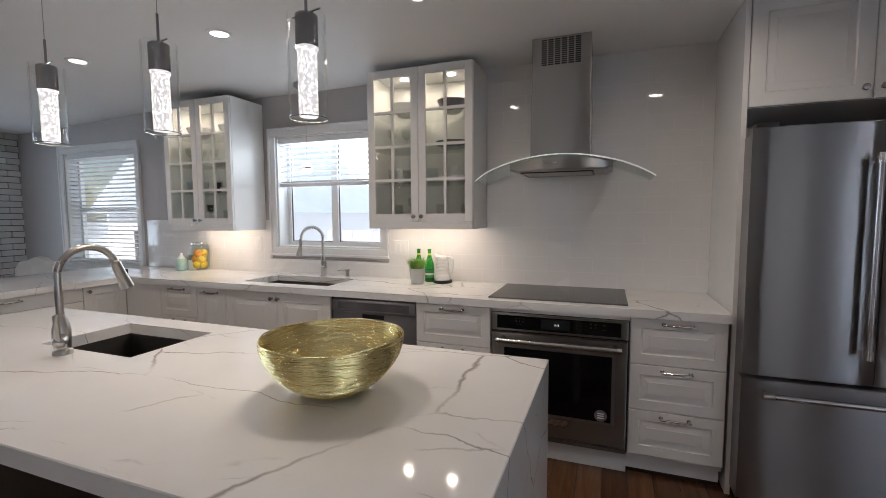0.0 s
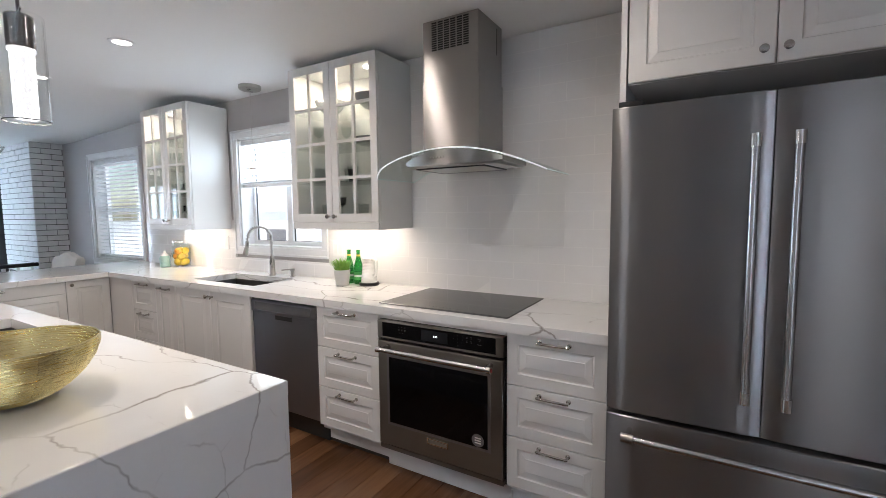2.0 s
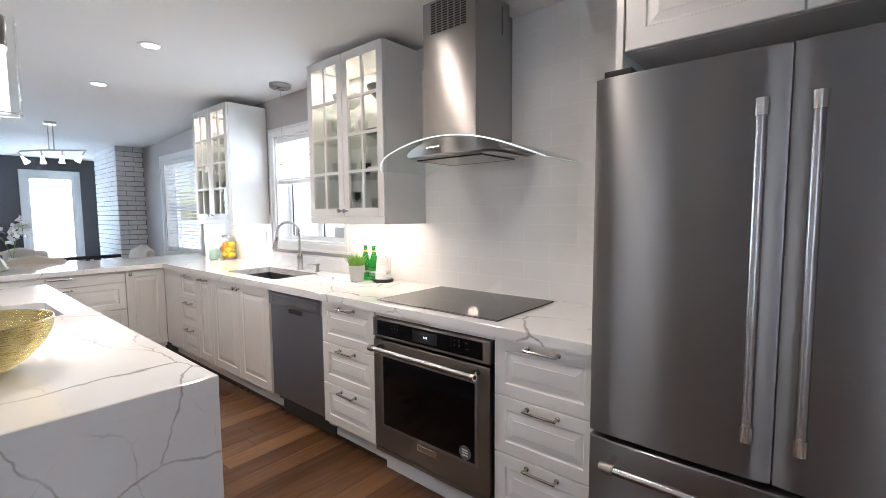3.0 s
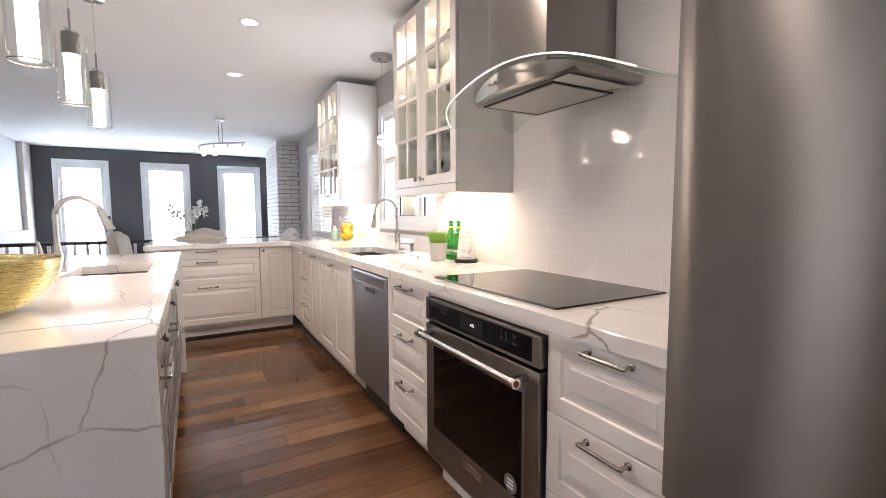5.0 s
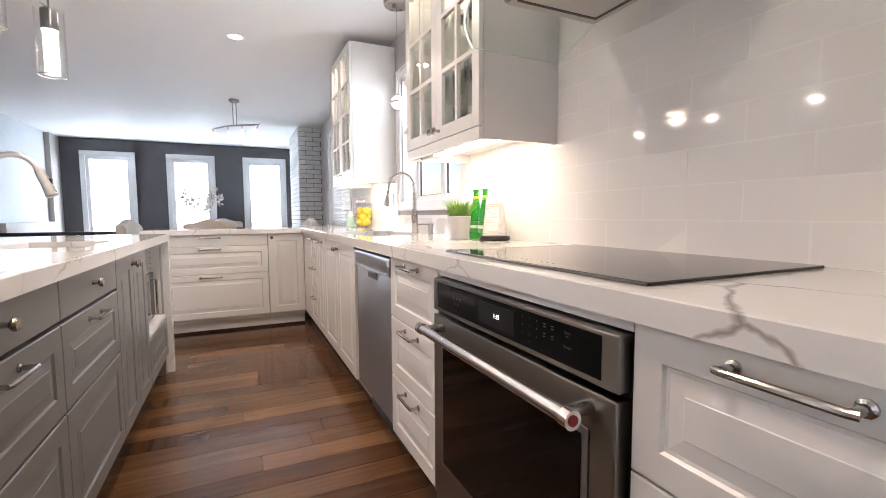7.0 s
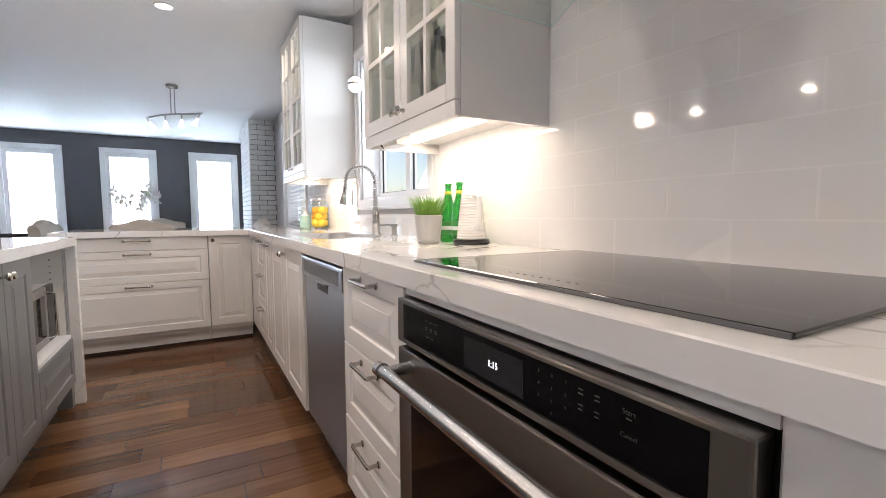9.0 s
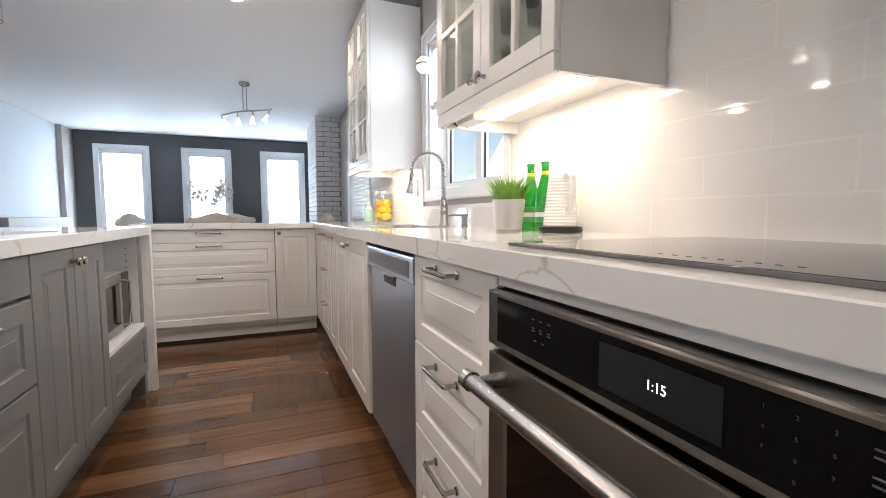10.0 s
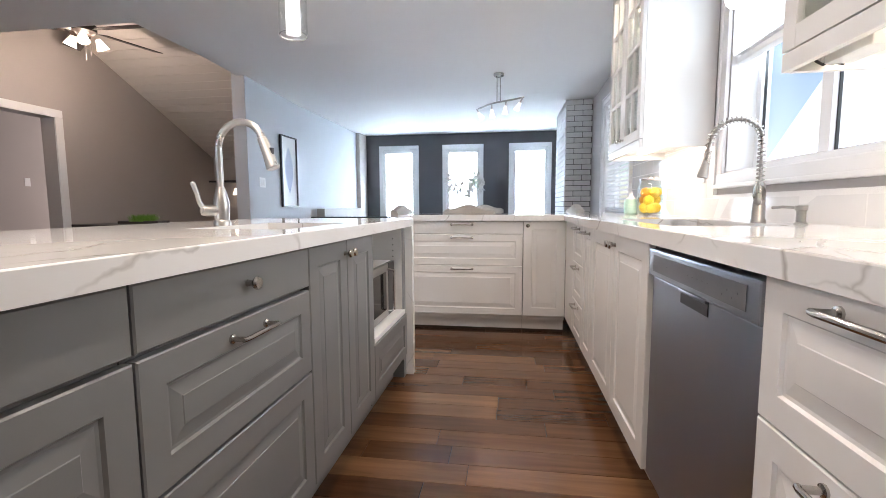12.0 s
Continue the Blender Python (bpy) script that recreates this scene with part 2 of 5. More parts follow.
def box(bm, x0, x1, y0, y1, z0, z1, bevel=0.0, segments=2):
    made = bmesh.ops.create_cube(bm, size=1, matrix=Matrix.LocRotScale(((x0 + x1) / 2, (y0 + y1) / 2, (z0 + z1) / 2), None, (abs(x1 - x0), abs(y1 - y0), abs(z1 - z0))))
    if bevel:
        edges = {e for v in made["verts"] for e in v.link_edges}
        bmesh.ops.bevel(bm, geom=list(edges), offset=bevel, segments=segments, affect="EDGES", profile=0.6)
    return bm


def boxed(*args, **kw):
    return box(bmesh.new(), *args, **kw)


def lathe(profile, steps=28, bm=None, at=(0, 0, 0), closed=False):
    """A turned shape about z: profile rows (radius, height)."""
    bm = bm or bmesh.new()
    rings = []
    for r, z in profile:
        if r < 1e-5:
            rings.append([bm.verts.new((at[0], at[1], at[2] + z))])
        else:
            rings.append([bm.verts.new((at[0] + r * math.cos(2 * math.pi * k / steps), at[1] + r * math.sin(2 * math.pi * k / steps), at[2] + z)) for k in range(steps)])
    for a, b in zip(rings, rings[1:]):
        for k in range(steps):
            q = [a[k % len(a)], a[(k + 1) % len(a)], b[(k + 1) % len(b)], b[k % len(b)]]
            q = list(dict.fromkeys(q))
            if len(q) > 2:
                bm.faces.new(q)
    bmesh.ops.recalc_face_normals(bm, faces=bm.faces)
    return bm


def tube(points, radius, sides=12, bm=None, cap=True):
    """A round bar along points; radius is a number or one per point."""
    bm = bm or bmesh.new()
    pts = [Vector(p) for p in points]
    radii = radius if isinstance(radius, (list, tuple)) else [radius] * len(pts)
    rings, side = [], None
    for i, p in enumerate(pts):
        d = (pts[min(i + 1, len(pts) - 1)] - pts[max(i - 1, 0)]).normalized()
        if side is None:
            side = d.orthogonal().normalized()
        side = (side - d * side.dot(d)).normalized()
        other = d.cross(side)
        rings.append([bm.verts.new(p + radii[i] * (math.cos(2 * math.pi * k / sides) * side + math.sin(2 * math.pi * k / sides) * other)) for k in range(sides)])
    for a, b in zip(rings, rings[1:]):
        for k in range(sides):
            bm.faces.new((a[k], a[(k + 1) % sides], b[(k + 1) % sides], b[k]))
    if cap:
        bm.faces.new(rings[0][::-1])
        bm.faces.new(rings[-1])
    return bm


def arc(centre, radius, a0, a1, steps, ex, ez):
    c, ex, ez = Vector(centre), Vector(ex), Vector(ez)
    return [c + radius * (math.cos(radians(a0 + (a1 - a0) * k / steps)) * ex + math.sin(radians(a0 + (a1 - a0) * k / steps)) * ez) for k in range(steps + 1)]


def mesh_of(name, bm, mat, smooth=False):
    me = bpy.data.meshes.new(name)
    bm.normal_update()
    if smooth:
        for f in bm.faces:
            f.smooth = True
        for e in bm.edges:
            if len(e.link_faces) == 2 and e.calc_face_angle(0) > 0.6:
                e.smooth = False
    bm.to_mesh(me)
    bm.free()
    me.materials.append(mat)
    return me


def part(name, bm, mat, parent=None, label="", smooth=True, at=None):
    ob = new(name, mesh_of(name, bm, mat, smooth))
    if parent:
        ob.parent = parent
    if at is not None:
        ob.matrix_basis = at
    if label:
        ob["label"] = label
    return ob


def share(name, me, parent, at):
    ob = new(name, me)
    ob.parent = parent
    ob.matrix_basis = at
    return ob


def thing(name, at, label, category, group="", kind=""):
    ob = new(name)
    ob.empty_display_size = 0.1
    ob.matrix_basis = at
    return tagged(ob, label, category, group, kind)


def structure(name, bm, mat, label, category):
    return tagged(part(name, bm, mat, smooth=False), label, category, kind="structure")


def wall_with_holes(name, axis, c0, c1, u0, u1, z0, z1, holes, mat, label):
    """A wall slab between c0 and c1 on its axis, from u0 to u1, with openings (u0, u1, z0, z1)."""
    bm = bmesh.new()

    def put(a, b, lo, hi):
        if b - a > 1e-4 and hi - lo > 1e-4:
            box(bm, *((c0, c1, a, b) if axis == "x" else (a, b, c0, c1)), lo, hi)
    u = u0
    for a, b, lo, hi in sorted(holes):
        put(u, a, z0, z1)
        put(a, b, z0, lo)
        put(a, b, hi, z1)
        u = b
    put(u, u1, z0, z1)
    return structure(name, bm, mat, label, "wall")


# ---- large structure ----
WA = (-4.62, -3.53, 0.90, 2.062)
WB = (-1.83, -0.84, 1.13, 2.053)
wall_with_holes("wall_north", "y", 4.885, 5.06, -7.9, 3.7, -1.3, CEIL + 0.2, [WA, WB], M_WALL, "grey painted kitchen wall with two windows")
DARK_HOLES = [(1.478, 2.09, 0.45, 2.04), (2.692, 3.304, 0.45, 2.04), (3.915, 4.527, 0.45, 2.04)]
wall_with_holes("wall_west", "x", -7.9, -7.74, -1.3, 4.885, -1.3, CEIL + 0.2, DARK_HOLES, M_DARK, "charcoal feature wall with three tall windows")
wall_with_holes("wall_south", "y", -1.25, -1.08, -7.74, 3.7, -1.3, 4.2, [(-3.74, -2.94, 0, 1.97), (-0.58, 0.18, 0.2, 2.15), (2.57, 3.33, 0.2, 2.15)], M_TAN, "taupe living room wall with a doorway")
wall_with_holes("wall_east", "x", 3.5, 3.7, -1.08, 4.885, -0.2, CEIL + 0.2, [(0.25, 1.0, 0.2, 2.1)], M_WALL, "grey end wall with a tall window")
wall_with_holes("wall_hall", "y", -2.6, -2.5, -5, -2, 0, 2.4, [], M_TAN, "taupe hallway wall behind the doorway")
structure("wall_hall_side", boxed(-2.94, -2.84, -2.5, -1.25, 0, 2.4), M_TAN, "taupe hallway side wall", "wall")
structure("ceiling_hall", boxed(-5, -2, -2.6, -1.25, 2.4, 2.5), M_CEIL, "white hallway ceiling", "ceiling")
structure("floor_hall", boxed(-5, -2, -2.6, -1.08, -0.15, -0.003), M_DARKWOOD, "dark hallway floor", "floor")
structure("wall_picture", boxed(-7.35, -3.92, 0.93, 1.08, -1.3, CEIL + 0.2), M_BLUEGREY, "pale grey wall that ends beside the vault", "wall")
structure("wall_return", boxed(-7.74, -7.35, 1.02, 1.15, -1.3, LOW_CEIL - 0.001), M_TAN, "narrow taupe return wall", "wall")
structure("wall_low", boxed(-6.6, -6.37, -1.08, 0.93, -1.3, 1.95), M_TAN, "low taupe wall below the sloped ceiling", "wall")
bm = bmesh.new()
box(bm, -2.62, 3.7, -1.25, 5.06, CEIL, CEIL + 0.15)
box(bm, -3.3, -2.62, 1.0, 5.06, CEIL, CEIL + 0.15)
box(bm, -7.9, -5.05, 1.0, 5.06, LOW_CEIL, CEIL + 0.15)
ends = [[bm.verts.new((x, y, z)) for x, z in ((-5.05, LOW_CEIL), (-3.3, CEIL), (-3.3, CEIL + 0.15), (-5.05, CEIL + 0.15))] for y in (1.0, 5.06)]
for k in range(4):
    bm.faces.new((ends[0][k], ends[0][(k + 1) % 4], ends[1][(k + 1) % 4], ends[1][k]))
structure("ceiling", bm, M_CEIL, "smooth white kitchen ceiling", "ceiling")
bm = bmesh.new()
v = [bm.verts.new(p) for p in ((-2.62, -1.25, 3.66), (-2.62, 1.0, 3.66), (-6.6, 1.0, 1.70), (-6.6, -1.25, 1.70))]
f = bm.faces.new(v)
top = bmesh.ops.extrude_face_region(bm, geom=[f])["geom"]
bmesh.ops.translate(bm, verts=[g for g in top if isinstance(g, bmesh.types.BMVert)], vec=(0, 0, 0.15))
bmesh.ops.recalc_face_normals(bm, faces=bm.faces)
slope = Matrix.Translation((-2.62, 0, 3.66)) @ Matrix.Rotation(radians(180 - 26.22), 4, "Y")
for k in range(31):
    made = bmesh.ops.create_cube(bm, size=1, matrix=slope @ Matrix.LocRotScale((0.142 * k + 0.071, -0.075, 0.009), None, (0.136, 2.0, 0.014)))
structure("ceiling_vault", bm, M_VAULT, "sloped taupe ceiling of the vaulted living room", "ceiling")
structure("wall_vault_east", boxed(-2.62, -2.5, -1.25, 1.08, CEIL + 0.15, 3.8), M_TAN, "upright side of the vault", "wall")
structure("wall_vault_north", boxed(-6.6, -2.5, 1.0, 1.08, CEIL + 0.0, 3.8), M_TAN, "upright side of the vault", "wall")
structure("floor_lower", boxed(-7.74, -5.45, 1.08, 4.885, -1.3, -1.2), M_DARKWOOD, "dark floor of the lower landing", "floor")
structure("subfloor", boxed(-5.45, 3.5, -1.08, 4.885, -0.15, -0.012), M_DARKWOOD, "dark base below the floor boards", "floor")
structure("subfloor_living", boxed(-6.4, -5.45, -1.08, 0.93, -0.15, -0.012), M_DARKWOOD, "dark base below the living room floor", "floor")
structure("ground", boxed(-300, 300, -300, 300, -1.6, -1.5), M_TRIM, "snow-covered ground", "ground")


# ---- cabinet pieces ----
def front_bm(w, h, frame=0.062, t=0.02, flat=False):
    """A raised-panel front, w wide (x) and h high (z), its back on y = 0 and its face towards -y."""
    bm = bmesh.new()
    rows = [(0, 0), (0, -t + 0.003), (0.003, -t)]
    if not flat:
        rows += [(frame, -t), (frame + 0.004, -t + 0.0055), (frame + 0.010, -t + 0.006), (frame + 0.036, -t + 0.0022), (frame + 0.0375, -t + 0.0008)]
    loops = []
    for i, y in rows:
        loops.append([bm.verts.new(p) for p in ((i, y, i), (w - i, y, i), (w - i, y, h - i), (i, y, h - i))])
    for a, b in zip(loops, loops[1:]):
        for k in range(4):
            bm.faces.new((a[k], a[(k + 1) % 4], b[(k + 1) % 4], b[k]))
    bm.faces.new(loops[-1])
    bm.faces.new(loops[0][::-1])
    return bm


def pull_bm(w=0.128):
    bm = bmesh.new()
    tube([(-w / 2 - 0.006, -0.03, 0), (-w / 2 + 0.004, -0.033, 0), (w / 2 - 0.004, -0.033, 0), (w / 2 + 0.006, -0.03, 0)], 0.0055, 10, bm)
    for s in (-1, 1):
        tube([(s * w / 2, 0, 0), (s * w / 2, -0.004, 0), (s * w / 2, -0.006, 0), (s * w / 2, -0.03, 0)], [0.010, 0.010, 0.0055, 0.0060], 10, bm)
    return bm


def knob_bm(r=0.015):
    bm = lathe([(0.0, 0), (0.008, 0), (0.0065, 0.006), (0.006, 0.014), (r * 0.8, 0.018), (r, 0.023), (r * 0.85, 0.029), (0, 0.031)], 16)
    bmesh.ops.rotate(bm, verts=bm.verts, cent=(0, 0, 0), matrix=Matrix.Rotation(radians(90), 3, "X"))
    return bm


M_GRIP = material("satin nickel", (0.50, 0.485, 0.46), 0.22, 1.0)
PULL = mesh_of("handle", pull_bm(), M_GRIP, True)
PULL_WIDE = mesh_of("handle", pull_bm(0.16), M_GRIP, True)
KNOB = mesh_of("knob", knob_bm(), M_GRIP, True)


def front(cab, kind, x0, x1, z0, z1, mat, flat=False, grip=None, frame=0.062):
    """A drawer front or door on a cabinet, with its grip at (x, z) from the front's lower left corner."""
    w, h = x1 - x0 - 0.003, z1 - z0 - 0.003
    f = part(kind, front_bm(w, h, frame, flat=flat), mat, cab, at=pose(x0 + 0.0015, 0, z0 + 0.0015), smooth=False)
    if grip:
        what, gx, gz = grip
        share("knob" if what == "knob" else "handle", {"knob": KNOB, "pull": PULL, "wide": PULL_WIDE}[what], f, pose(w * gx, -0.02, gz))
    return f


TOP, LOW = 0.868, 0.142


def carcass(cab, w, mat, depth=0.55, z0=0.11, z1=0.868, plinth=True):
    part("body", boxed(0.001, w - 0.001, 0.010, depth, z0, z1), mat, cab, smooth=False)
    if plinth:
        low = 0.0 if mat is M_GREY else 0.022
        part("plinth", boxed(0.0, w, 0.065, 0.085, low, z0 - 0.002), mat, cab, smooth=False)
        # white plinths stop above the floor; a set-back dark strip fills the gap
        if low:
            part("floor_strip", boxed(0.0, w, 0.070, 0.085, 0.0, low - 0.001), M_DARKWOOD, cab, "dark strip between plinth and floor", smooth=False)


def drawer_unit(at, w, label, group, lines=(TOP, 0.626, 0.384, LOW), mat=None, flats=(), grip="pull"):
    mat = mat or M_CAB
    cab = thing("drawer_cabinet", at, label, "cabinet", group)
    carcass(cab, w, mat)
    for k, (hi, lo) in enumerate(zip(lines, lines[1:])):
        front(cab, "drawer", 0, w, lo, hi, mat, k in flats, (grip, 0.5, hi - lo - 0.028), frame=0.052)
    return cab


def back(x):
    return pose(x, 4.290, 0)


BASE = "white base cabinets"
lab = "white three-drawer base cabinet with raised panels and bar handles"
drawer_unit(back(0.921), 0.438, lab, BASE)
drawer_unit(back(-0.282), 0.468, lab, BASE)
drawer_unit(back(-2.462), 0.376, lab, BASE)
cab = thing("pull_out_cabinet", back(-2.084), "narrow white pull-out cabinet with a bar handle", "cabinet", BASE)
carcass(cab, 0.288, M_CAB)
front(cab, "door", 0, 0.288, LOW, TOP, M_CAB, grip=("pull", 0.5, 0.69))
cab = thing("sink_cabinet", back(-1.794), "white two-door sink cabinet with round knobs", "cabinet", BASE)
carcass(cab, 0.897, M_CAB, z1=0.60)
front(cab, "door", 0, 0.449, LOW, TOP, M_CAB, grip=("knob", 0.94, 0.68))
front(cab, "door", 0.449, 0.897, LOW, TOP, M_CAB, grip=("knob", 0.06, 0.68))
cab = thing("corner_cabinet", back(-2.85), "blank white corner cabinet panel beside the drawers", "cabinet", BASE)
carcass(cab, 0.385, M_CAB)
front(cab, "panel", 0, 0.386, LOW, TOP, M_CAB, flat=True)
pen = pose(-2.872, 3.03, 0, 0, 0, 90)
drawer_unit(pen, 0.926, "wide white peninsula cabinet with a shallow top drawer", BASE, (TOP, 0.768, 0.526, LOW), flats=(0,), grip="wide")
cab = thing("door_cabinet", pose(-2.872, 3.958, 0, 0, 0, 90), "white one-door peninsula cabinet with a round knob", "cabinet", BASE)
carcass(cab, 0.312, M_CAB)
front(cab, "door", 0, 0.312, LOW, TOP, M_CAB, grip=("knob", 0.1, 0.69))
tagged(part("rear_panel", boxed(0, 1.24, 0.561, 0.58, 0, 0.868), M_CAB, smooth=False, at=pen), "white back panel of the peninsula cabinets", "panel")
tagged(part("end_panel", boxed(-0.022, -0.002, -0.0, 0.58, 0, 0.868), M_CAB, smooth=False, at=pen), "white end panel of the peninsula", "panel")

# ---- island ----
ISL = "grey island cabinets"


def isl(x):
    return pose(x, 3.262, 0, 0, 0, 180)


lab = "grey island cabinet with a knobbed drawer over two panelled drawers"
for x in (0.572, -0.071):
    w = 0.641 if x > 0 else 0.603
    cab = thing("island_drawer_cabinet", isl(x), lab, "cabinet", ISL)
    carcass(cab, w, M_GREY, 0.55)
    front(cab, "drawer", 0, w, 0.752, 0.866, M_GREY, True, ("knob", 0.5, 0.062))
    front(cab, "drawer", 0, w, 0.502, 0.744, M_GREY, False, ("pull", 0.5, 0.205), 0.056)
    front(cab, "drawer", 0, w, LOW, 0.498, M_GREY, False, None, 0.056)
cab = thing("island_door_cabinet", isl(-0.675), "grey two-door island cabinet with round knobs", "cabinet", ISL)
carcass(cab, 0.604, M_GREY, 0.40, z1=0.60)
front(cab, "door", 0, 0.302, LOW, 0.866, M_GREY, grip=("knob", 0.93, 0.675))
front(cab, "door", 0.302, 0.604, LOW, 0.866, M_GREY, grip=("knob", 0.07, 0.675))
cab = thing("microwave_cabinet", isl(-1.280), "grey island cabinet with an open niche for the microwave", "cabinet", ISL)
bm = bmesh.new()
box(bm, 0.001, 0.019, 0.001, 0.55, 0.11, 0.868)
box(bm, 0.586, 0.604, 0.001, 0.55, 0.11, 0.868)
box(bm, 0.019, 0.586, 0.53, 0.55, 0.11, 0.868)
part("body", bm, M_GREY, cab, smooth=False)
part("niche_shelf", boxed(0.02, 0.585, -0.015, 0.53, 0.385, 0.405), M_TRIM, cab, "white niche shelf", smooth=False)
for side in (0.0195, 0.5825):
    part("niche_lining", boxed(side, side + 0.003, 0.002, 0.529, 0.406, 0.866), M_INSIDE, cab, smooth=False)
hole = mesh_of("peg_hole", boxed(-0.0005, 0.0005, -0.003, 0.003, -0.003, 0.003), M_BLACK)
for row in (0.05, 0.42):
    for k in range(12):
        share("peg_hole", hole, cab, pose(0.582, row, 0.44 + 0.033 * k))
part("plinth", boxed(0, 0.604, 0.065, 0.085, 0, 0.108), M_GREY, cab, smooth=False)
front(cab, "drawer", 0, 0.604, LOW, 0.382, M_GREY, frame=0.056)
mw = thing("microwave", isl(-1.31) @ pose(0, 0.03, 0.406), "stainless microwave oven with a bar handle in the island niche", "microwave")
part("case", boxed(0, 0.50, 0.02, 0.40, 0.008, 0.285, bevel=0.004), M_TRIM, mw, smooth=False)
part("door", boxed(0.0, 0.38, 0.0, 0.019, 0.01, 0.283, bevel=0.003), M_STEEL, mw, smooth=False)
part("window", boxed(0.03, 0.33, -0.003, -0.0005, 0.05, 0.245), M_BLACKGLASS, mw, smooth=False)
part("control_panel", boxed(0.384, 0.50, 0.0, 0.019, 0.01, 0.283, bevel=0.003), M_BLACK, mw, smooth=False)
part("handle", tube([(0.36, 0, 0.04), (0.36, -0.035, 0.045), (0.36, -0.035, 0.25), (0.36, 0, 0.255)], 0.008), M_CHROME, mw)
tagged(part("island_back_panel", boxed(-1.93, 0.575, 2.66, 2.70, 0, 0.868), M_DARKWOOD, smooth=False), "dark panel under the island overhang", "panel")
tagged(part("island_end_filler", boxed(-1.938, -1.887, 2.72, 3.262, 0, 0.868), M_GREY, smooth=False), "grey filler beside the island leg", "panel")


def slab(x0, x1, y0, y1, z0, z1, hole=None, b=0.0025):
    """A stone slab with a small eased edge and, if wanted, a cut-out."""
    bm = bmesh.new()
    if not hole:
        return box(bm, x0, x1, y0, y1, z0, z1, bevel=b)
    loops = []
    for (a, c, d, e), z in (((x0, x1, y0, y1), z0), ((x0, x1, y0, y1), z1 - b), ((x0 + b, x1 - b, y0 + b, y1 - b), z1), (hole, z1), (hole, z0)):
        loops.append([bm.verts.new(p) for p in ((a, d, z), (c, d, z), (c, e, z), (a, e, z))])
    loops.append(loops[0])
    for p, q in zip(loops, loops[1:]):
        for k in range(4):
            bm.faces.new((p[k], p[(k + 1) % 4], q[(k + 1) % 4], q[k]))
    bmesh.ops.recalc_face_normals(bm, faces=bm.faces)
    return bm


HOLE_B = (-1.715, -0.98, 4.362, 4.727)
HOLE_I = (-1.21, -0.718, 2.851, 3.187)
tagged(part("worktop", slab(-2.822, 1.372, 4.250, 4.874, 0.870, 0.915, HOLE_B), M_QUARTZ, smooth=False), "white quartz worktop with fine grey veins", "worktop")
tagged(part("peninsula_worktop", slab(-3.72, -2.8222, 3.0, 4.874, 0.870, 0.915), M_QUARTZ, smooth=False), "white quartz peninsula worktop with grey veins", "worktop")
island_top = thing("island_worktop", pose(0, 0, 0), "white veined quartz island worktop with waterfall ends", "worktop")
part("top", slab(-1.985, 0.627, 2.36, 3.305, 0.870, 0.915, HOLE_I), M_QUARTZ, island_top, smooth=False)
part("waterfall_end", slab(0.582, 0.6268, 2.3605, 3.3045, 0, 0.8698, b=0.0005), M_QUARTZ, island_top, smooth=False)
part("waterfall_end", slab(-1.9848, -1.94, 2.3605, 3.3045, 0, 0.8698, b=0.0005), M_QUARTZ, island_top, smooth=False)


def sink(name, hole, label):
    x0, x1, y0, y1 = hole
    s = thing(name, pose((x0 + x1) / 2, (y0 + y1) / 2, 0.66), label, "sink")
    w, d = (x1 - x0) / 2, (y1 - y0) / 2
    bm = bmesh.new()
    loops = []
    for i, z in ((-0.02, 0.209), (0.004, 0.209), (0.008, 0.02), (0.03, 0.0)):
        loops.append([bm.verts.new(p) for p in ((-w + i, -d + i, z), (w - i, -d + i, z), (w - i, d - i, z), (-w + i, d - i, z))])
    for p, q in zip(loops, loops[1:]):
        for k in range(4):
            bm.faces.new((p[k], p[(k + 1) % 4], q[(k + 1) % 4], q[k]))
    bm.faces.new(loops[-1])
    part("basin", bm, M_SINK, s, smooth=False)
    part("drain", lathe([(0.0, 0.004), (0.03, 0.004), (0.042, 0.006), (0.045, 0.001)], 24), M_CHROME, s)
    return s


sink("kitchen_sink", HOLE_B, "undermounted steel sink in the white worktop")
sink("island_sink", HOLE_I, "small undermounted steel sink in the island")

# spring faucet at the window sink
fa = thing("spring_faucet", pose(-1.306, 4.775, 0.915, 0, 0, -34), "brushed nickel spring-neck kitchen faucet", "faucet")
part("base", lathe([(0, 0), (0.027, 0), (0.027, 0.008), (0.023, 0.014), (0.021, 0.11), (0.017, 0.14), (0.012, 0.15), (0, 0.15)], 20), M_NICKEL, fa)
neck = [Vector((0, 0, 0.14 + 0.0165 * k)) for k in range(10)] + arc((0, -0.085, 0.305), 0.085, 0, 175, 16, (0, 1, 0), (0, 0, 1)) + [Vector((0, -0.176, 0.27))]
part("hose", tube(neck, 0.0065), M_NICKEL, fa)
turns, coil = 30, []
for k in range(turns * 12 + 1):
    u = k / (turns * 12) * (len(neck) - 1)
    i = min(int(u), len(neck) - 2)
    p = neck[i].lerp(neck[i + 1], u - i)
    d = (neck[i + 1] - neck[i]).normalized()
    sx, a = Vector((1, 0, 0)), 2 * math.pi * k / 12
    coil.append(p + 0.0125 * (math.cos(a) * sx + math.sin(a) * d.cross(sx)))
part("spring", tube(coil, 0.0027, 6), M_NICKEL, fa)
part("spray_head", tube([(0, -0.174, 0.285), (0, -0.178, 0.25), (0, -0.184, 0.22), (0, -0.192, 0.178), (0, -0.193, 0.173)], [0.013, 0.013, 0.016, 0.022, 0.019], 16), M_NICKEL, fa)
part("lever", tube([(0.018, 0, 0.075), (0.045, 0, 0.078), (0.05, 0, 0.085), (0.052, 0, 0.15)], [0.013, 0.013, 0.006, 0.005], 12), M_NICKEL, fa)
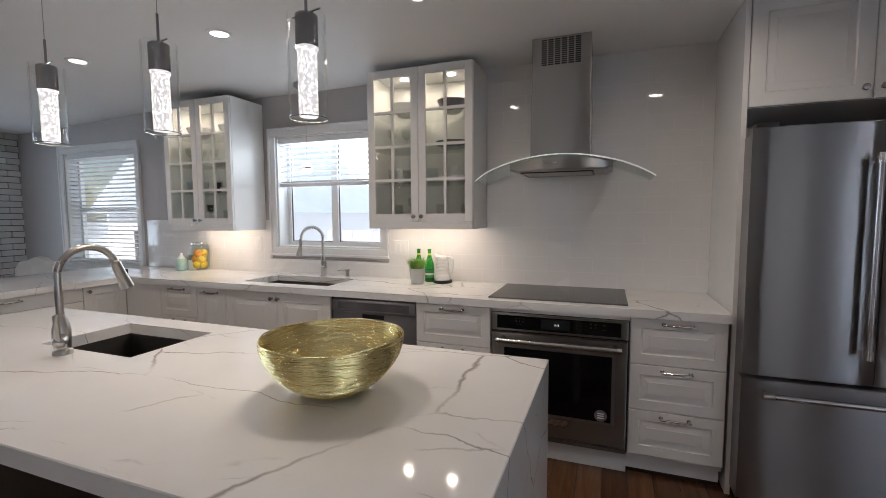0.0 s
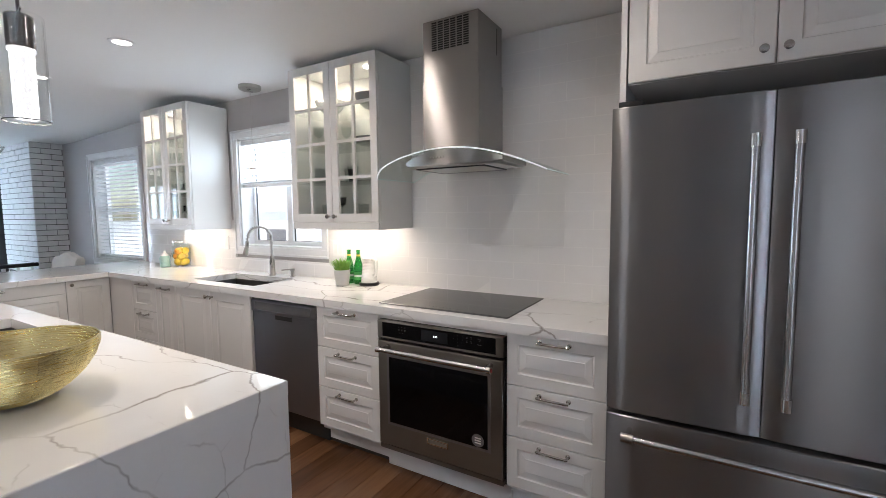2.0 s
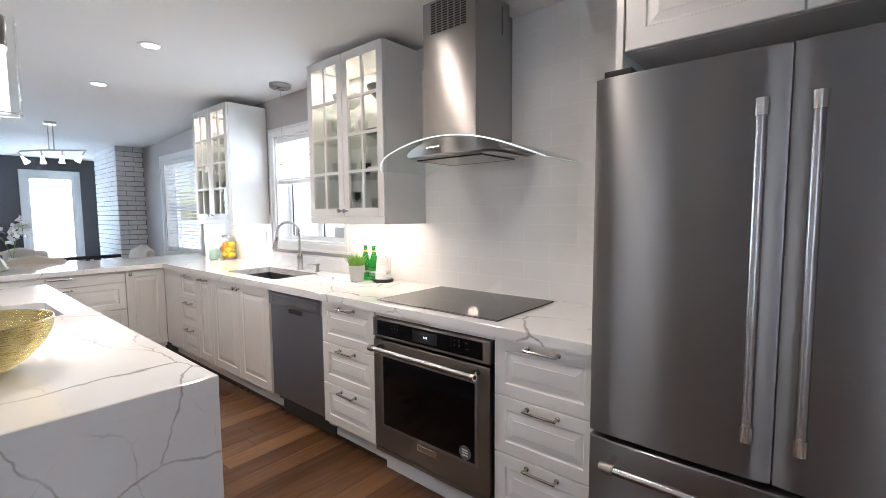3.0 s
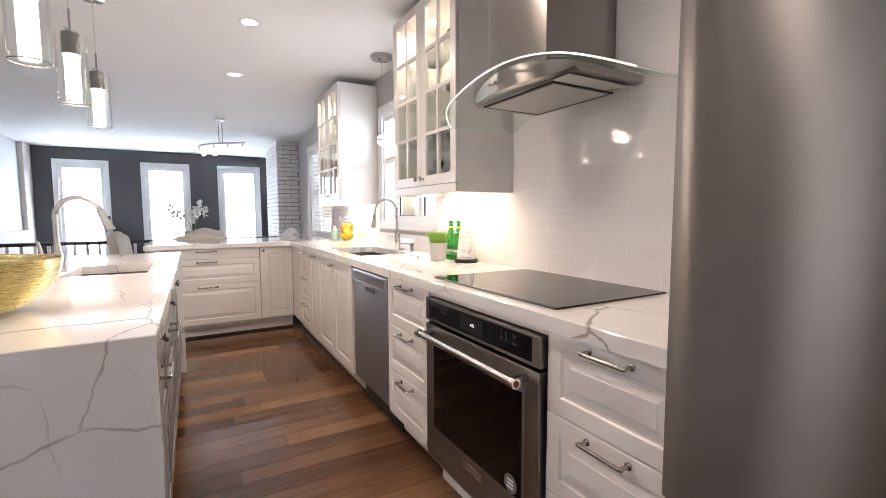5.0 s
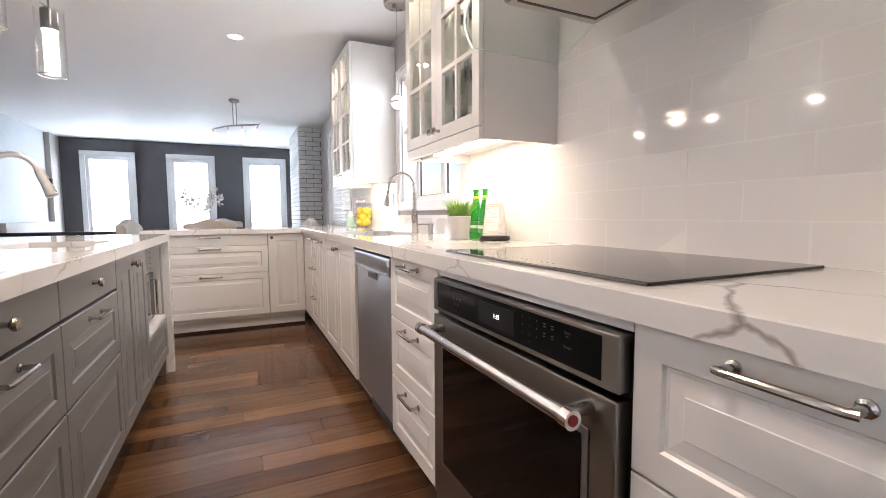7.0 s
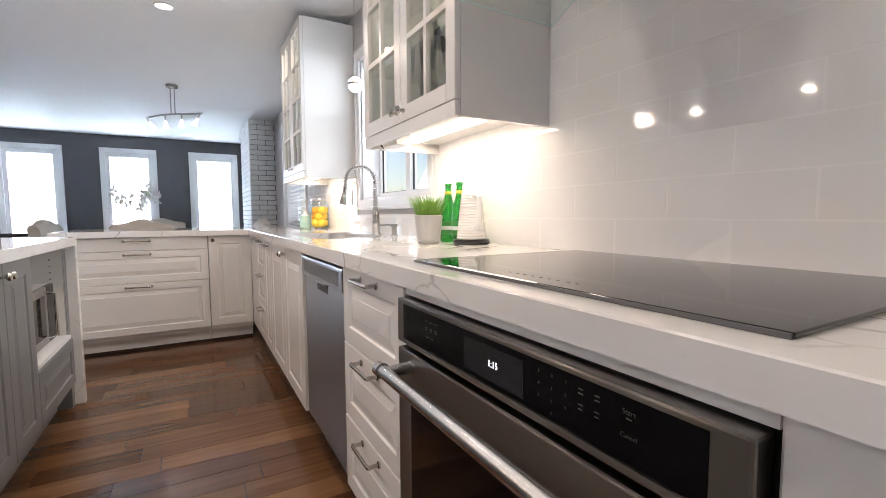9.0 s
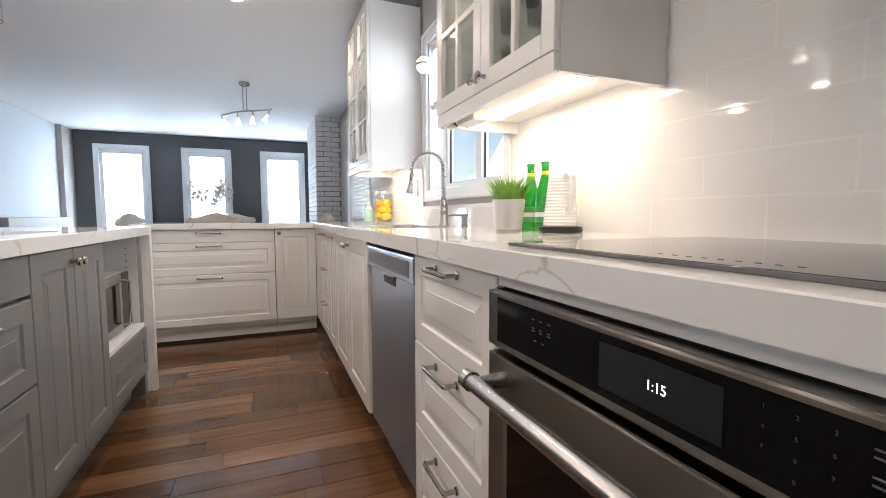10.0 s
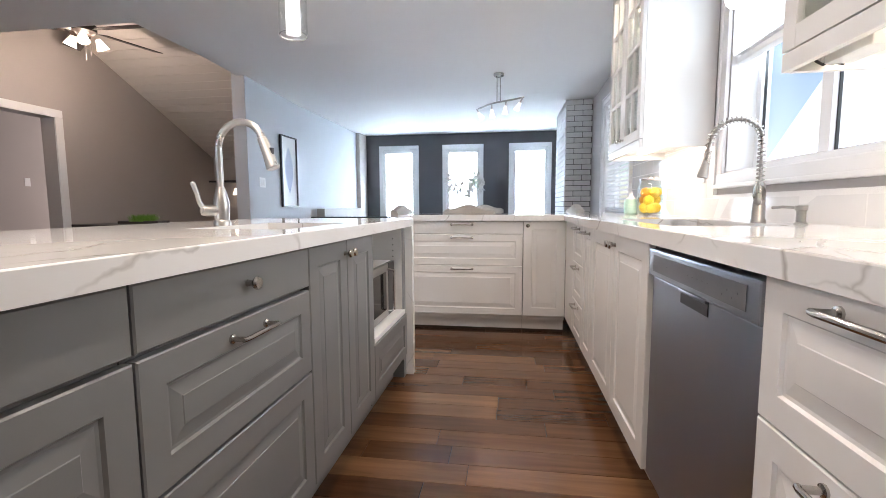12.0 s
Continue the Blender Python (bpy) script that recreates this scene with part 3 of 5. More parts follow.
sd = thing("soap_dispenser", pose(-1.101, 4.800, 0.915), "brushed nickel soap dispenser beside the sink", "soap dispenser")
part("body", lathe([(0, 0), (0.02, 0), (0.02, 0.004), (0.014, 0.008), (0.014, 0.045), (0.018, 0.048), (0.018, 0.062), (0, 0.064)], 18), M_NICKEL, sd)
part("spout", tube([(0, 0, 0.055), (-0.03, -0.04, 0.058), (-0.05, -0.062, 0.055)], 0.005), M_NICKEL, sd)

# pull-down faucet on the island
fi = thing("pull_down_faucet", pose(-0.985, 2.80, 0.915, 0, 0, -5), "brushed nickel pull-down faucet on the island", "faucet")
part("base", lathe([(0, 0), (0.030, 0), (0.030, 0.012), (0.025, 0.02), (0.028, 0.055), (0.028, 0.085), (0.020, 0.12), (0.0135, 0.14), (0, 0.14)], 22), M_NICKEL, fi)
spout = [(0, 0, 0.12), (0, 0, 0.20), (0, 0, 0.27)] + arc((0, 0.095, 0.275), 0.095, 180, 30, 18, (0, 1, 0), (0, 0, 1))
end = Vector(spout[-1])
part("neck", tube(spout, 0.0122, 16), M_NICKEL, fi)
down = Vector((0, 0.36, -0.93))
part("spray_head", tube([end, end + 0.012 * down, end + 0.016 * down, end + 0.07 * down, end + 0.125 * down, end + 0.13 * down], [0.0135, 0.0135, 0.017, 0.019, 0.024, 0.021], 16), M_NICKEL, fi)
part("spray_button", boxed(-0.007, 0.007, end.y + 0.034, end.y + 0.048, end.z - 0.082, end.z - 0.047, bevel=0.003), M_BLACK, fi)
part("hub", tube([(0.015, -0.009, 0.055), (0.045, -0.028, 0.055), (0.056, -0.035, 0.056), (0.060, -0.037, 0.057)], [0.022, 0.021, 0.017, 0.008], 16), M_NICKEL, fi)
part("lever", tube([(0.050, -0.031, 0.06), (0.062, -0.039, 0.085), (0.068, -0.042, 0.115), (0.078, -0.048, 0.15), (0.080, -0.049, 0.156)], [0.010, 0.0085, 0.008, 0.0085, 0.005], 14), M_NICKEL, fi)

# ---- upper cabinets ----


def glass_cabinet(x0, x1, base, label):
    w = x1 - x0
    c = thing("glass_cabinet", pose(x0, 4.535, base), label, "cabinet", "glass-door wall cabinets")
    d, h = 0.338, 1.045
    for a, b in ((0, 0.018), (w - 0.018, w)):
        part("side_panel", boxed(a, b, 0, d, 0.0, h), M_CAB, c, smooth=False)
    part("top_panel", boxed(0.018, w - 0.018, 0, d, h - 0.018, h), M_CAB, c, smooth=False)
    part("bottom_panel", boxed(0.018, w - 0.018, 0, d, 0.044, 0.062), M_CAB, c, smooth=False)
    part("back", boxed(0.018, w - 0.018, d - 0.012, d - 0.002, 0.063, h - 0.019), M_INSIDE, c, smooth=False)
    part("light_rail", boxed(0.002, w - 0.002, -0.019, -0.001, 0.0, 0.044, bevel=0.003), M_CAB, c, smooth=False)
    for z in (0.30, 0.53, 0.76):
        part("shelf", boxed(0.02, w - 0.02, 0.02, d - 0.014, z, z + 0.006), M_PANE, c, "clear glass shelf", smooth=False)
    half, z0, z1 = w / 2, 0.047, h - 0.002
    for k in (0, 1):
        a, b = k * half + 0.0015, (k + 1) * half - 0.0015
        f = 0.052
        bm = bmesh.new()
        for q in ((a, a + f, z0, z1), (b - f, b, z0, z1)):
            box(bm, q[0], q[1], -0.02, -0.001, q[2], q[3], bevel=0.002, segments=1)
        for lo, hi in ((z0, z0 + f), (z1 - f, z1)):
            box(bm, a + f, b - f, -0.02, -0.001, lo, hi)
        door = part("door", bm, M_CAB, c, smooth=False)
        part("mullion", boxed((a + b) / 2 - 0.009, (a + b) / 2 + 0.009, -0.019, -0.003, z0 + f, z1 - f), M_CAB, door, smooth=False)
        for r in (1, 2, 3):
            z = z0 + f + (z1 - z0 - 2 * f) * r / 4
            part("glazing_bar", boxed(a + f, b - f, -0.0185, -0.0035, z - 0.009, z + 0.009), M_CAB, door, smooth=False)
        pane = part("pane", boxed(a + f - 0.004, b - f + 0.004, -0.0105, -0.0075, z0 + f - 0.004, z1 - f + 0.004), M_PANE, door, smooth=False)
        pane.visible_shadow = False
        share("knob", KNOB, door, pose(b - 0.026 if k == 0 else a + 0.026, -0.02, 0.082))
    for x in (w * 0.27, w * 0.73):
        part("puck_light", lathe([(0, 0), (0.028, 0), (0.028, 0.006)], 18, at=(x, d * 0.45, h - 0.026)), M_SPOT, c, "small round cabinet light")
        lamp = area("cabinet_light", pose(x0 + x, 4.535 + d * 0.45, base + h - 0.03), 0.05, 0.05, 1.6, (1, 0.90, 0.74), "DISK")
    part("light_strip", boxed(0.06, w - 0.06, d * 0.45, d * 0.45 + 0.05, 0.034, 0.043), M_STRIP, c, "glowing under-cabinet light strip", smooth=False)
    area("strip_light", pose(x0 + w / 2, 4.535 + d * 0.5, base + 0.032), w - 0.14, 0.05, 1.9, (1, 0.87, 0.69))
    return c


glass_cabinet(-0.738, 0.006, 1.305, "white glass-door wall cabinet with lit dishes inside")
glass_cabinet(-2.66, -1.950, 1.280, "white glass-door wall cabinet with lit glassware inside")


def dish(name, profile, x, y, z, mat, label, category):
    t = part(name, lathe(profile, 24), mat, at=pose(x, y, z))
    return tagged(t, label, category, "dishes in the cabinets")


BOWL = [(0, 0.004), (0.03, 0), (0.045, 0.004), (0.09, 0.05), (0.105, 0.085), (0.10, 0.085), (0.085, 0.052), (0.04, 0.01), (0, 0.009)]
PLATES = [(0, 0), (0.07, 0), (0.11, 0.02), (0.115, 0.045), (0.11, 0.046), (0.07, 0.03), (0, 0.03)]
GLASS = [(0, 0.002), (0.028, 0), (0.036, 0.10), (0.034, 0.10), (0.026, 0.006), (0, 0.006)]
GOBLET = [(0, 0), (0.03, 0.001), (0.004, 0.008), (0.004, 0.07), (0.03, 0.10), (0.035, 0.15), (0.033, 0.15), (0.028, 0.102), (0, 0.078)]
M_SMOKE = varied("dark grey stoneware", (0.10, 0.10, 0.11), (0.14, 0.14, 0.15), 0.3, 8, 80, 0.0)
for x0, base, mirror in ((-0.738, 1.305, 0), (-2.66, 1.280, 1)):
    for dx, dz, prof, mat, lb, ct in (
            (0.20, 0.767, BOWL, M_WHITE, "white serving bowl on a glass shelf", "bowl"), (0.55, 0.767, BOWL, M_SMOKE if not mirror else M_WHITE, "deep bowl on a glass shelf", "bowl"),
            (0.55, 0.537, PLATES, M_SMOKE if not mirror else M_WHITE, "stack of plates on a glass shelf", "plates"),
            (0.56, 0.307, PLATES, M_WHITE, "white stack of plates on a glass shelf", "plates")):
        dish("bowl" if prof is BOWL else "plate_stack", prof, x0 + dx, 4.70, base + dz, mat, lb, ct)
    for k, (dx, dz, prof) in enumerate(((0.12, 0.537, GOBLET), (0.20, 0.537, GOBLET), (0.28, 0.537, GOBLET), (0.12, 0.307, GLASS), (0.21, 0.307, GLASS), (0.30, 0.307, GLASS), (0.42, 0.307, GLASS),
                                        (0.13, 0.063, GLASS), (0.22, 0.063, GOBLET), (0.31, 0.063, GOBLET), (0.46, 0.063, GLASS), (0.62, 0.063, GLASS))):
        dish("drinking_glass" if prof is GLASS else "wine_glass", prof, x0 + dx, 4.66 + 0.05 * (k % 3), base + dz, M_PANE, "clear glass on a cabinet shelf", "glass")

# over-fridge cabinet, side panels, fridge
cab = thing("fridge_top_cabinet", pose(1.402, 4.322, 1.885), "white two-door cabinet above the fridge", "cabinet")
part("body", boxed(0, 0.924, 0.001, 0.55, 0, 0.50), M_CAB, cab, smooth=False)
front(cab, "door", 0, 0.457, 0, 0.49, M_CAB, grip=("knob", 0.925, 0.045))
front(cab, "door", 0.457, 0.923, 0, 0.49, M_CAB, grip=("knob", 0.06, 0.045))
for x in (1.376, 2.330):
    tagged(part("tall_side_panel", boxed(x, x + 0.022, 4.30, 4.874, 0, 2.388), M_CAB, smooth=False), "tall white panel beside the fridge", "panel")
def bowed(x0, x1, z0, z1, depth=0.07, bow=0.005, n=14):
    """A fridge door whose face bows gently outwards, with rounded sides."""
    bm, rows = bmesh.new(), []
    for k in range(n + 1):
        u = 2 * k / n - 1
        x = x0 + (x1 - x0) * k / n
        y = bow * u * u + 0.006 * max(0, abs(u) - 0.93) / 0.07
        rows.append([bm.verts.new(p) for p in ((x, y + 0.004, z0), (x, y, z0 + 0.004), (x, y, z1 - 0.004), (x, y + 0.004, z1), (x, depth, z1), (x, depth, z0))])
    for p, q in zip(rows, rows[1:]):
        for k in range(6):
            bm.faces.new((p[k], q[k], q[(k + 1) % 6], p[(k + 1) % 6]))
    bm.faces.new(rows[0])
    bm.faces.new(rows[-1][::-1])
    bmesh.ops.recalc_face_normals(bm, faces=bm.faces)
    return bm


fr = thing("fridge", pose(1.379, 4.118, 0), "stainless french-door fridge with a freezer drawer", "fridge")
part("case", boxed(0.016, 0.922, 0.075, 0.70, 0.05, 1.745, bevel=0.006), M_DISHWASHER, fr, smooth=False)
for k in (0, 1):
    d = part("door", bowed(0.469 * k + 0.002, 0.469 * k + 0.467, 0.676, 1.763), M_FRIDGE, fr)
    x = 0.418 if k == 0 else 0.521
    hd = part("handle", tube([(x, -0.055, 0.805), (x, -0.055, 1.625)], 0.0125, 16), M_SATIN, d)
    for z in (0.822, 1.608):
        part("post", tube([(x, 0.001, z), (x, -0.05, z)], 0.009), M_CHROME, hd)
        part("collar", tube([(x, -0.055, z - 0.02), (x, -0.055, z + 0.02)], 0.0155, 16), M_CHROME, hd)
d = part("freezer_drawer", bowed(0.002, 0.936, 0.09, 0.660), M_FRIDGE, fr)
hd = part("handle", tube([(0.07, -0.07, 0.612), (0.87, -0.07, 0.612)], 0.0125, 16), M_SATIN, d)
for x in (0.085, 0.855):
    part("post", tube([(x, 0.001, 0.612), (x, -0.065, 0.612)], 0.009), M_CHROME, hd)
    part("collar", tube([(x - 0.02, -0.07, 0.612), (x + 0.02, -0.07, 0.612)], 0.0155, 16), M_NICKEL, hd)
part("hinge_cover", boxed(0.02, 0.10, 0.02, 0.12, 1.7635, 1.785, bevel=0.004), M_BLACK, fr)
part("base_grille", boxed(0.01, 0.925, 0.05, 0.07, 0.0, 0.085), M_BLACK, fr, smooth=False)

# ---- oven, cooktop, dishwasher ----
ov_ = thing("wall_oven", pose(0.188, 4.264, 0.134), "built-in stainless oven with a black window", "oven")
part("body", boxed(0.0, 0.732, 0.021, 0.56, 0.0, 0.7125), M_BLACK, ov_, smooth=False)
part("door", boxed(0.008, 0.724, -0.014, 0.019, 0.034, 0.600, bevel=0.004), M_OVENSTEEL, ov_, smooth=False)
part("window_surround", boxed(0.066, 0.666, -0.0165, -0.0142, 0.150, 0.532, bevel=0.001), M_DISHWASHER, ov_, "dark steel window surround", smooth=False)
part("window", boxed(0.082, 0.650, -0.0185, -0.0167, 0.165, 0.518), M_OVENGLASS, ov_, smooth=False)
part("control_frame", boxed(0.006, 0.726, -0.014, 0.019, 0.613, 0.709, bevel=0.004), M_OVENSTEEL, ov_, smooth=False)
panel = part("control_panel", boxed(0.040, 0.690, -0.0145, -0.0142, 0.625, 0.700), M_OVENGLASS, ov_, smooth=False)
part("display", boxed(0.286, 0.438, -0.0153, -0.0147, 0.636, 0.690), material("dark display", (0.02, 0.022, 0.026), 0.1), panel, smooth=False)
M_MARK = material("pale key print", (0.10, 0.103, 0.107), 0.5)
key = mesh_of("key_mark", boxed(-0.0034, 0.0034, -0.0003, 0.0003, -0.0007, 0.0007), M_MARK)
dot = mesh_of("key_mark", boxed(-0.0012, 0.0012, -0.0003, 0.0003, -0.002, 0.002), M_MARK)
def lettering(name, text, size, mat, parent, at, label=""):
    c = bpy.data.curves.new(name, "FONT")
    c.body, c.size, c.align_x, c.align_y = text, size, "CENTER", "CENTER"
    ob = new(name, c)
    me = bpy.data.meshes.new_from_object(ob)
    bpy.data.objects.remove(ob)
    me.materials.append(mat)
    o = share(name, me, parent, at)
    if label:
        o["label"] = label
    return o


for r, row in enumerate(("123", "456", "789", " 0 ")):
    for k, ch_ in enumerate(row):
        if ch_ != " ":
            lettering("key_digit", ch_, 0.0055, M_MARK, panel, pose(0.470 + 0.024 * k, -0.0149, 0.687 - 0.0165 * r, 90, 0, 0))
for k in range(2):
    for r in range(2):
        for q in (0.0025, -0.0030):
            share("key_mark", key, panel, pose(0.542 + 0.024 * k, -0.0149, 0.684 - 0.019 * r + q))
lettering("start_key", "Start", 0.0085, M_MARK, panel, pose(0.608, -0.0149, 0.684, 90, 0, 0))
share("key_mark", key, panel, pose(0.608, -0.0149, 0.677))
lettering("cancel_key", "Cancel", 0.0075, M_MARK, panel, pose(0.608, -0.0149, 0.658, 90, 0, 0))
for k in range(3):
    for z in (0.685, 0.672, 0.668):
        share("key_mark", key, panel, pose(0.148 + 0.019 * k, -0.0149, z))
for k in range(2):
    share("key_mark", key, panel, pose(0.153 + 0.019 * k, -0.0149, 0.654))
lettering("display_digits", "1:15", 0.015, M_DIGIT, panel, pose(0.368, -0.0157, 0.663, 90, 0, 0), "glowing white digits")
hd = part("handle", tube([(0.052, -0.075, 0.571), (0.690, -0.075, 0.571)], 0.0135, 16), M_SATIN, ov_)
for x in (0.078, 0.664):
    part("post", tube([(x, -0.013, 0.571), (x, -0.071, 0.571)], [0.014, 0.011], 12), M_SATIN, hd)
for x in (0.048, 0.674):
    part("end_cap", tube([(x, -0.075, 0.571), (x + 0.02, -0.075, 0.571)], 0.0165, 16), M_CHROME, hd)
part("medallion", tube([(0.6942, -0.075, 0.571), (0.6957, -0.075, 0.571)], 0.0095, 16), material("red enamel", (0.25, 0.01, 0.015), 0.3), hd, "small red medallion")
part("badge", boxed(0.312, 0.436, -0.0175, -0.0142, 0.106, 0.138, bevel=0.0015), M_CHROME, ov_, "plain metal badge", smooth=False)
part("badge_field", boxed(0.318, 0.430, -0.0182, -0.0176, 0.112, 0.132), M_STEEL, ov_, "brushed badge field", smooth=False)
st = lathe([(0, 0), (0.032, 0), (0.032, 0.0006), (0, 0.0006)], 24)
bmesh.ops.rotate(st, verts=st.verts, cent=(0, 0, 0), matrix=Matrix.Rotation(radians(90), 3, "X"))
stick = part("sticker", st, M_SMOKE, ov_, "round grey sticker", at=pose(0.600, -0.0187, 0.198))
for z in (-0.012, 0, 0.012):
    part("print_bar", boxed(-0.016, 0.016, -0.0012, -0.0007, z - 0.003, z + 0.003), M_WHITE, stick, smooth=False)
part("vent_strip", boxed(0.006, 0.726, -0.008, 0.019, 0.004, 0.027, bevel=0.002), M_OVENSTEEL, ov_, smooth=False)
tagged(part("oven_plinth", boxed(0.188, 0.92, 4.335, 4.39, 0, 0.13), M_CAB, smooth=False), "white plinth below the oven", "plinth")
tagged(part("oven_filler", boxed(0.188, 0.920, 4.274, 4.30, 0.8475, 0.869), M_CAB, smooth=False), "white filler strip above the oven", "panel")
ck = thing("cooktop", pose(0.160, 4.312, 0.9152), "black glass induction cooktop set in the worktop", "cooktop")
part("glass_plate", boxed(0, 0.752, 0, 0.52, 0, 0.0065, bevel=0.002), M_BLACKGLASS, ck, smooth=False)
part("front_trim", boxed(0.001, 0.751, -0.0035, -0.0005, 0.0, 0.006, bevel=0.001), M_SMOKE, ck, "thin grey front edge", smooth=False)
for k in range(9):
    share("key_mark", key, ck, pose(0.30 + 0.02 * k, 0.045, 0.0067, 90, 0, 0))
dw = thing("dishwasher", pose(-0.889, 4.290, 0.006), "dark stainless dishwasher with a front control strip", "dishwasher")
part("tub", boxed(0.004, 0.604, 0.03, 0.58, 0.10, 0.862), M_BLACK, dw, smooth=False)
bm = boxed(0.004, 0.604, -0.008, 0.028, 0.142, 0.765, bevel=0.004)
part("door", bm, M_DISHWASHER, dw, smooth=False)
strip = part("control_strip", boxed(0.004, 0.604, -0.022, 0.028, 0.768, 0.848, bevel=0.006), M_DISHWASHER, dw, smooth=False)
part("control_face", boxed(0.05, 0.56, -0.0235, -0.0222, 0.785, 0.833), M_SMOKE, strip, smooth=False)
for k in range(5):
    share("key_mark", key, strip, pose(0.30 + 0.026 * k, -0.0238, 0.81))
for k in range(4):
    share("key_mark", dot, strip, pose(0.47 + 0.02 * k, -0.0238, 0.80 + 0.012 * (k % 2)))
share("key_mark", key, strip, pose(0.16, -0.0238, 0.81))
part("handle_pocket", boxed(0.225, 0.380, -0.0095, -0.0082, 0.730, 0.764), M_BLACK, dw, "recessed black handle pocket", smooth=False)
part("pocket_lip", boxed(0.225, 0.380, -0.016, -0.008, 0.758, 0.767, bevel=0.003), M_DISHWASHER, dw)
part("kick_plate", boxed(0.004, 0.604, 0.06, 0.08, -0.006, 0.138), M_BLACK, dw, smooth=False)

# ---- range hood ----
hood = thing("range_hood", pose(0.537, 4.874, 1.63), "stainless chimney range hood with a curved glass canopy", "range hood")
part("lower_chimney", boxed(-0.164, 0.164, -0.425, -0.13, 0.075, 0.45, bevel=0.0015), M_STEEL, hood, smooth=False)
part("upper_chimney", boxed(-0.160, 0.160, -0.420, -0.135, 0.4505, 0.758, bevel=0.0015), M_STEEL, hood, smooth=False)
part("wall_bracket", boxed(-0.10, 0.10, -0.1295, 0, 0.10, 0.757), M_STEEL, hood, smooth=False)
slot = mesh_of("vent_slot", boxed(-0.0145, 0.0145, -0.001, 0.001, -0.0034, 0.0034), M_BLACK)
for r in range(13):
    for k in range(6):
        share("vent_slot", slot, hood, pose(-0.0925 + 0.037 * k, -0.4208, 0.608 + 0.0112 * r))
part("side_seam", boxed(0.1598, 0.1606, -0.205, -0.197, 0.60, 0.735), M_BLACK, hood, "upright side slot", smooth=False)


def canopy_height(x):
    return -0.032 + 0.126 * (1 - (x / 0.50) ** 2)


bm = bmesh.new()
n, rows = 36, []
for k in range(n + 1):
    x = -0.50 + 1.0 * k / n
    round_off = 0.10 * max(0, (abs(x) - 0.32) / 0.18) ** 2.2
    z = canopy_height(x)
    rows.append([bm.verts.new(p) for p in ((x, -0.50 + round_off, z), (x, -0.03, z), (x, -0.03, z + 0.007), (x, -0.50 + round_off, z + 0.007))])
for a, b in zip(rows, rows[1:]):
    for k in range(4):
        bm.faces.new((a[k], b[k], b[(k + 1) % 4], a[(k + 1) % 4]))
bm.faces.new(rows[0])
bm.faces.new(rows[-1][::-1])
bmesh.ops.recalc_face_normals(bm, faces=bm.faces)
part("glass_canopy", bm, M_HOODGLASS, hood, "curved clear glass canopy")
edge = []
for k in range(n + 1):
    x = -0.50 + 1.0 * k / n
    edge.append((x, -0.503 + 0.10 * max(0, (abs(x) - 0.32) / 0.18) ** 2.2, canopy_height(x) + 0.0035))
part("glass_edge", tube(edge, 0.0032, 6), M_GLASSEDGE, hood, "lit pale glass edge")
M_PALEEDGE = material("pale ground glass edge", (0.78, 0.93, 0.92), 0.2)
for s_ in (-1, 1):
    part("glass_edge", tube([(s_ * 0.5005, -0.40, canopy_height(0.5) + 0.0035), (s_ * 0.5005, -0.03, canopy_height(0.5) + 0.0035)], 0.0022, 6), M_PALEEDGE, hood, "pale ground glass edge")
part("glass_edge", tube([(x, -0.029, canopy_height(x) + 0.0035) for x in (-0.5 + k / n for k in range(n + 1))], 0.0022, 6), M_PALEEDGE, hood, "pale ground glass edge")
bm = bmesh.new()
rows = []
for k in range(25):
    x = -0.285 + 0.57 * k / 24
    y0 = -0.475 + 0.06 * (x / 0.285) ** 2
    z = canopy_height(x) - 0.003
    rows.append([bm.verts.new(p) for p in ((x, y0 + 0.016, 0.015 + 0.010 * (x / 0.285) ** 6), (x, -0.085, 0.015 + 0.010 * (x / 0.285) ** 6), (x, -0.085, z), (x, y0, z), (x, y0, 0.021 + 0.010 * (x / 0.285) ** 6))])
for a, b in zip(rows, rows[1:]):
    for k in range(5):
        bm.faces.new((a[k], b[k], b[(k + 1) % 5], a[(k + 1) % 5]))
bm.faces.new(rows[0])
bm.faces.new(rows[-1][::-1])
bmesh.ops.recalc_face_normals(bm, faces=bm.faces)
part("body", bm, M_STEEL, hood, smooth=False)
M_UNDER = brushed("satin steel underside", (0.60, 0.57, 0.54), 0.42, (1.0, 0.02, 0.03))
part("underside", boxed(-0.262, 0.262, -0.418, -0.088, 0.0118, 0.0148, bevel=0.001), M_UNDER, hood, smooth=False)
under = pose(-0.02, -0.262, 0.0115)
bm = bmesh.new()
for q in ((-0.204, 0.204, -0.146, -0.135), (-0.204, 0.204, 0.135, 0.146), (-0.204, -0.193, -0.135, 0.135), (0.193, 0.204, -0.135, 0.135)):
    box(bm, *q, -0.0062, 0.0005)
part("filter_gap", bm, M_BLACK, hood, "black gap round the filter", smooth=False, at=under)
part("filter", boxed(-0.193, 0.193, -0.135, 0.135, -0.0055, 0.0, bevel=0.002), M_UNDER, hood, smooth=False, at=under)
for x in (-0.245, 0.245):
    part("hood_lamp", lathe([(0, -0.003), (0.015, -0.003), (0.020, -0.001), (0.020, 0.0)], 18, at=(x * 0.92 + 0.02, 0.10, -0.0005)), M_CHROME, hood, at=under)
for k in range(5):
    part("button", tube([(-0.085 + 0.017 * k, -0.465, 0.055), (-0.085 + 0.017 * k, -0.481, 0.055)], 0.0048, 12), M_CHROME, hood)


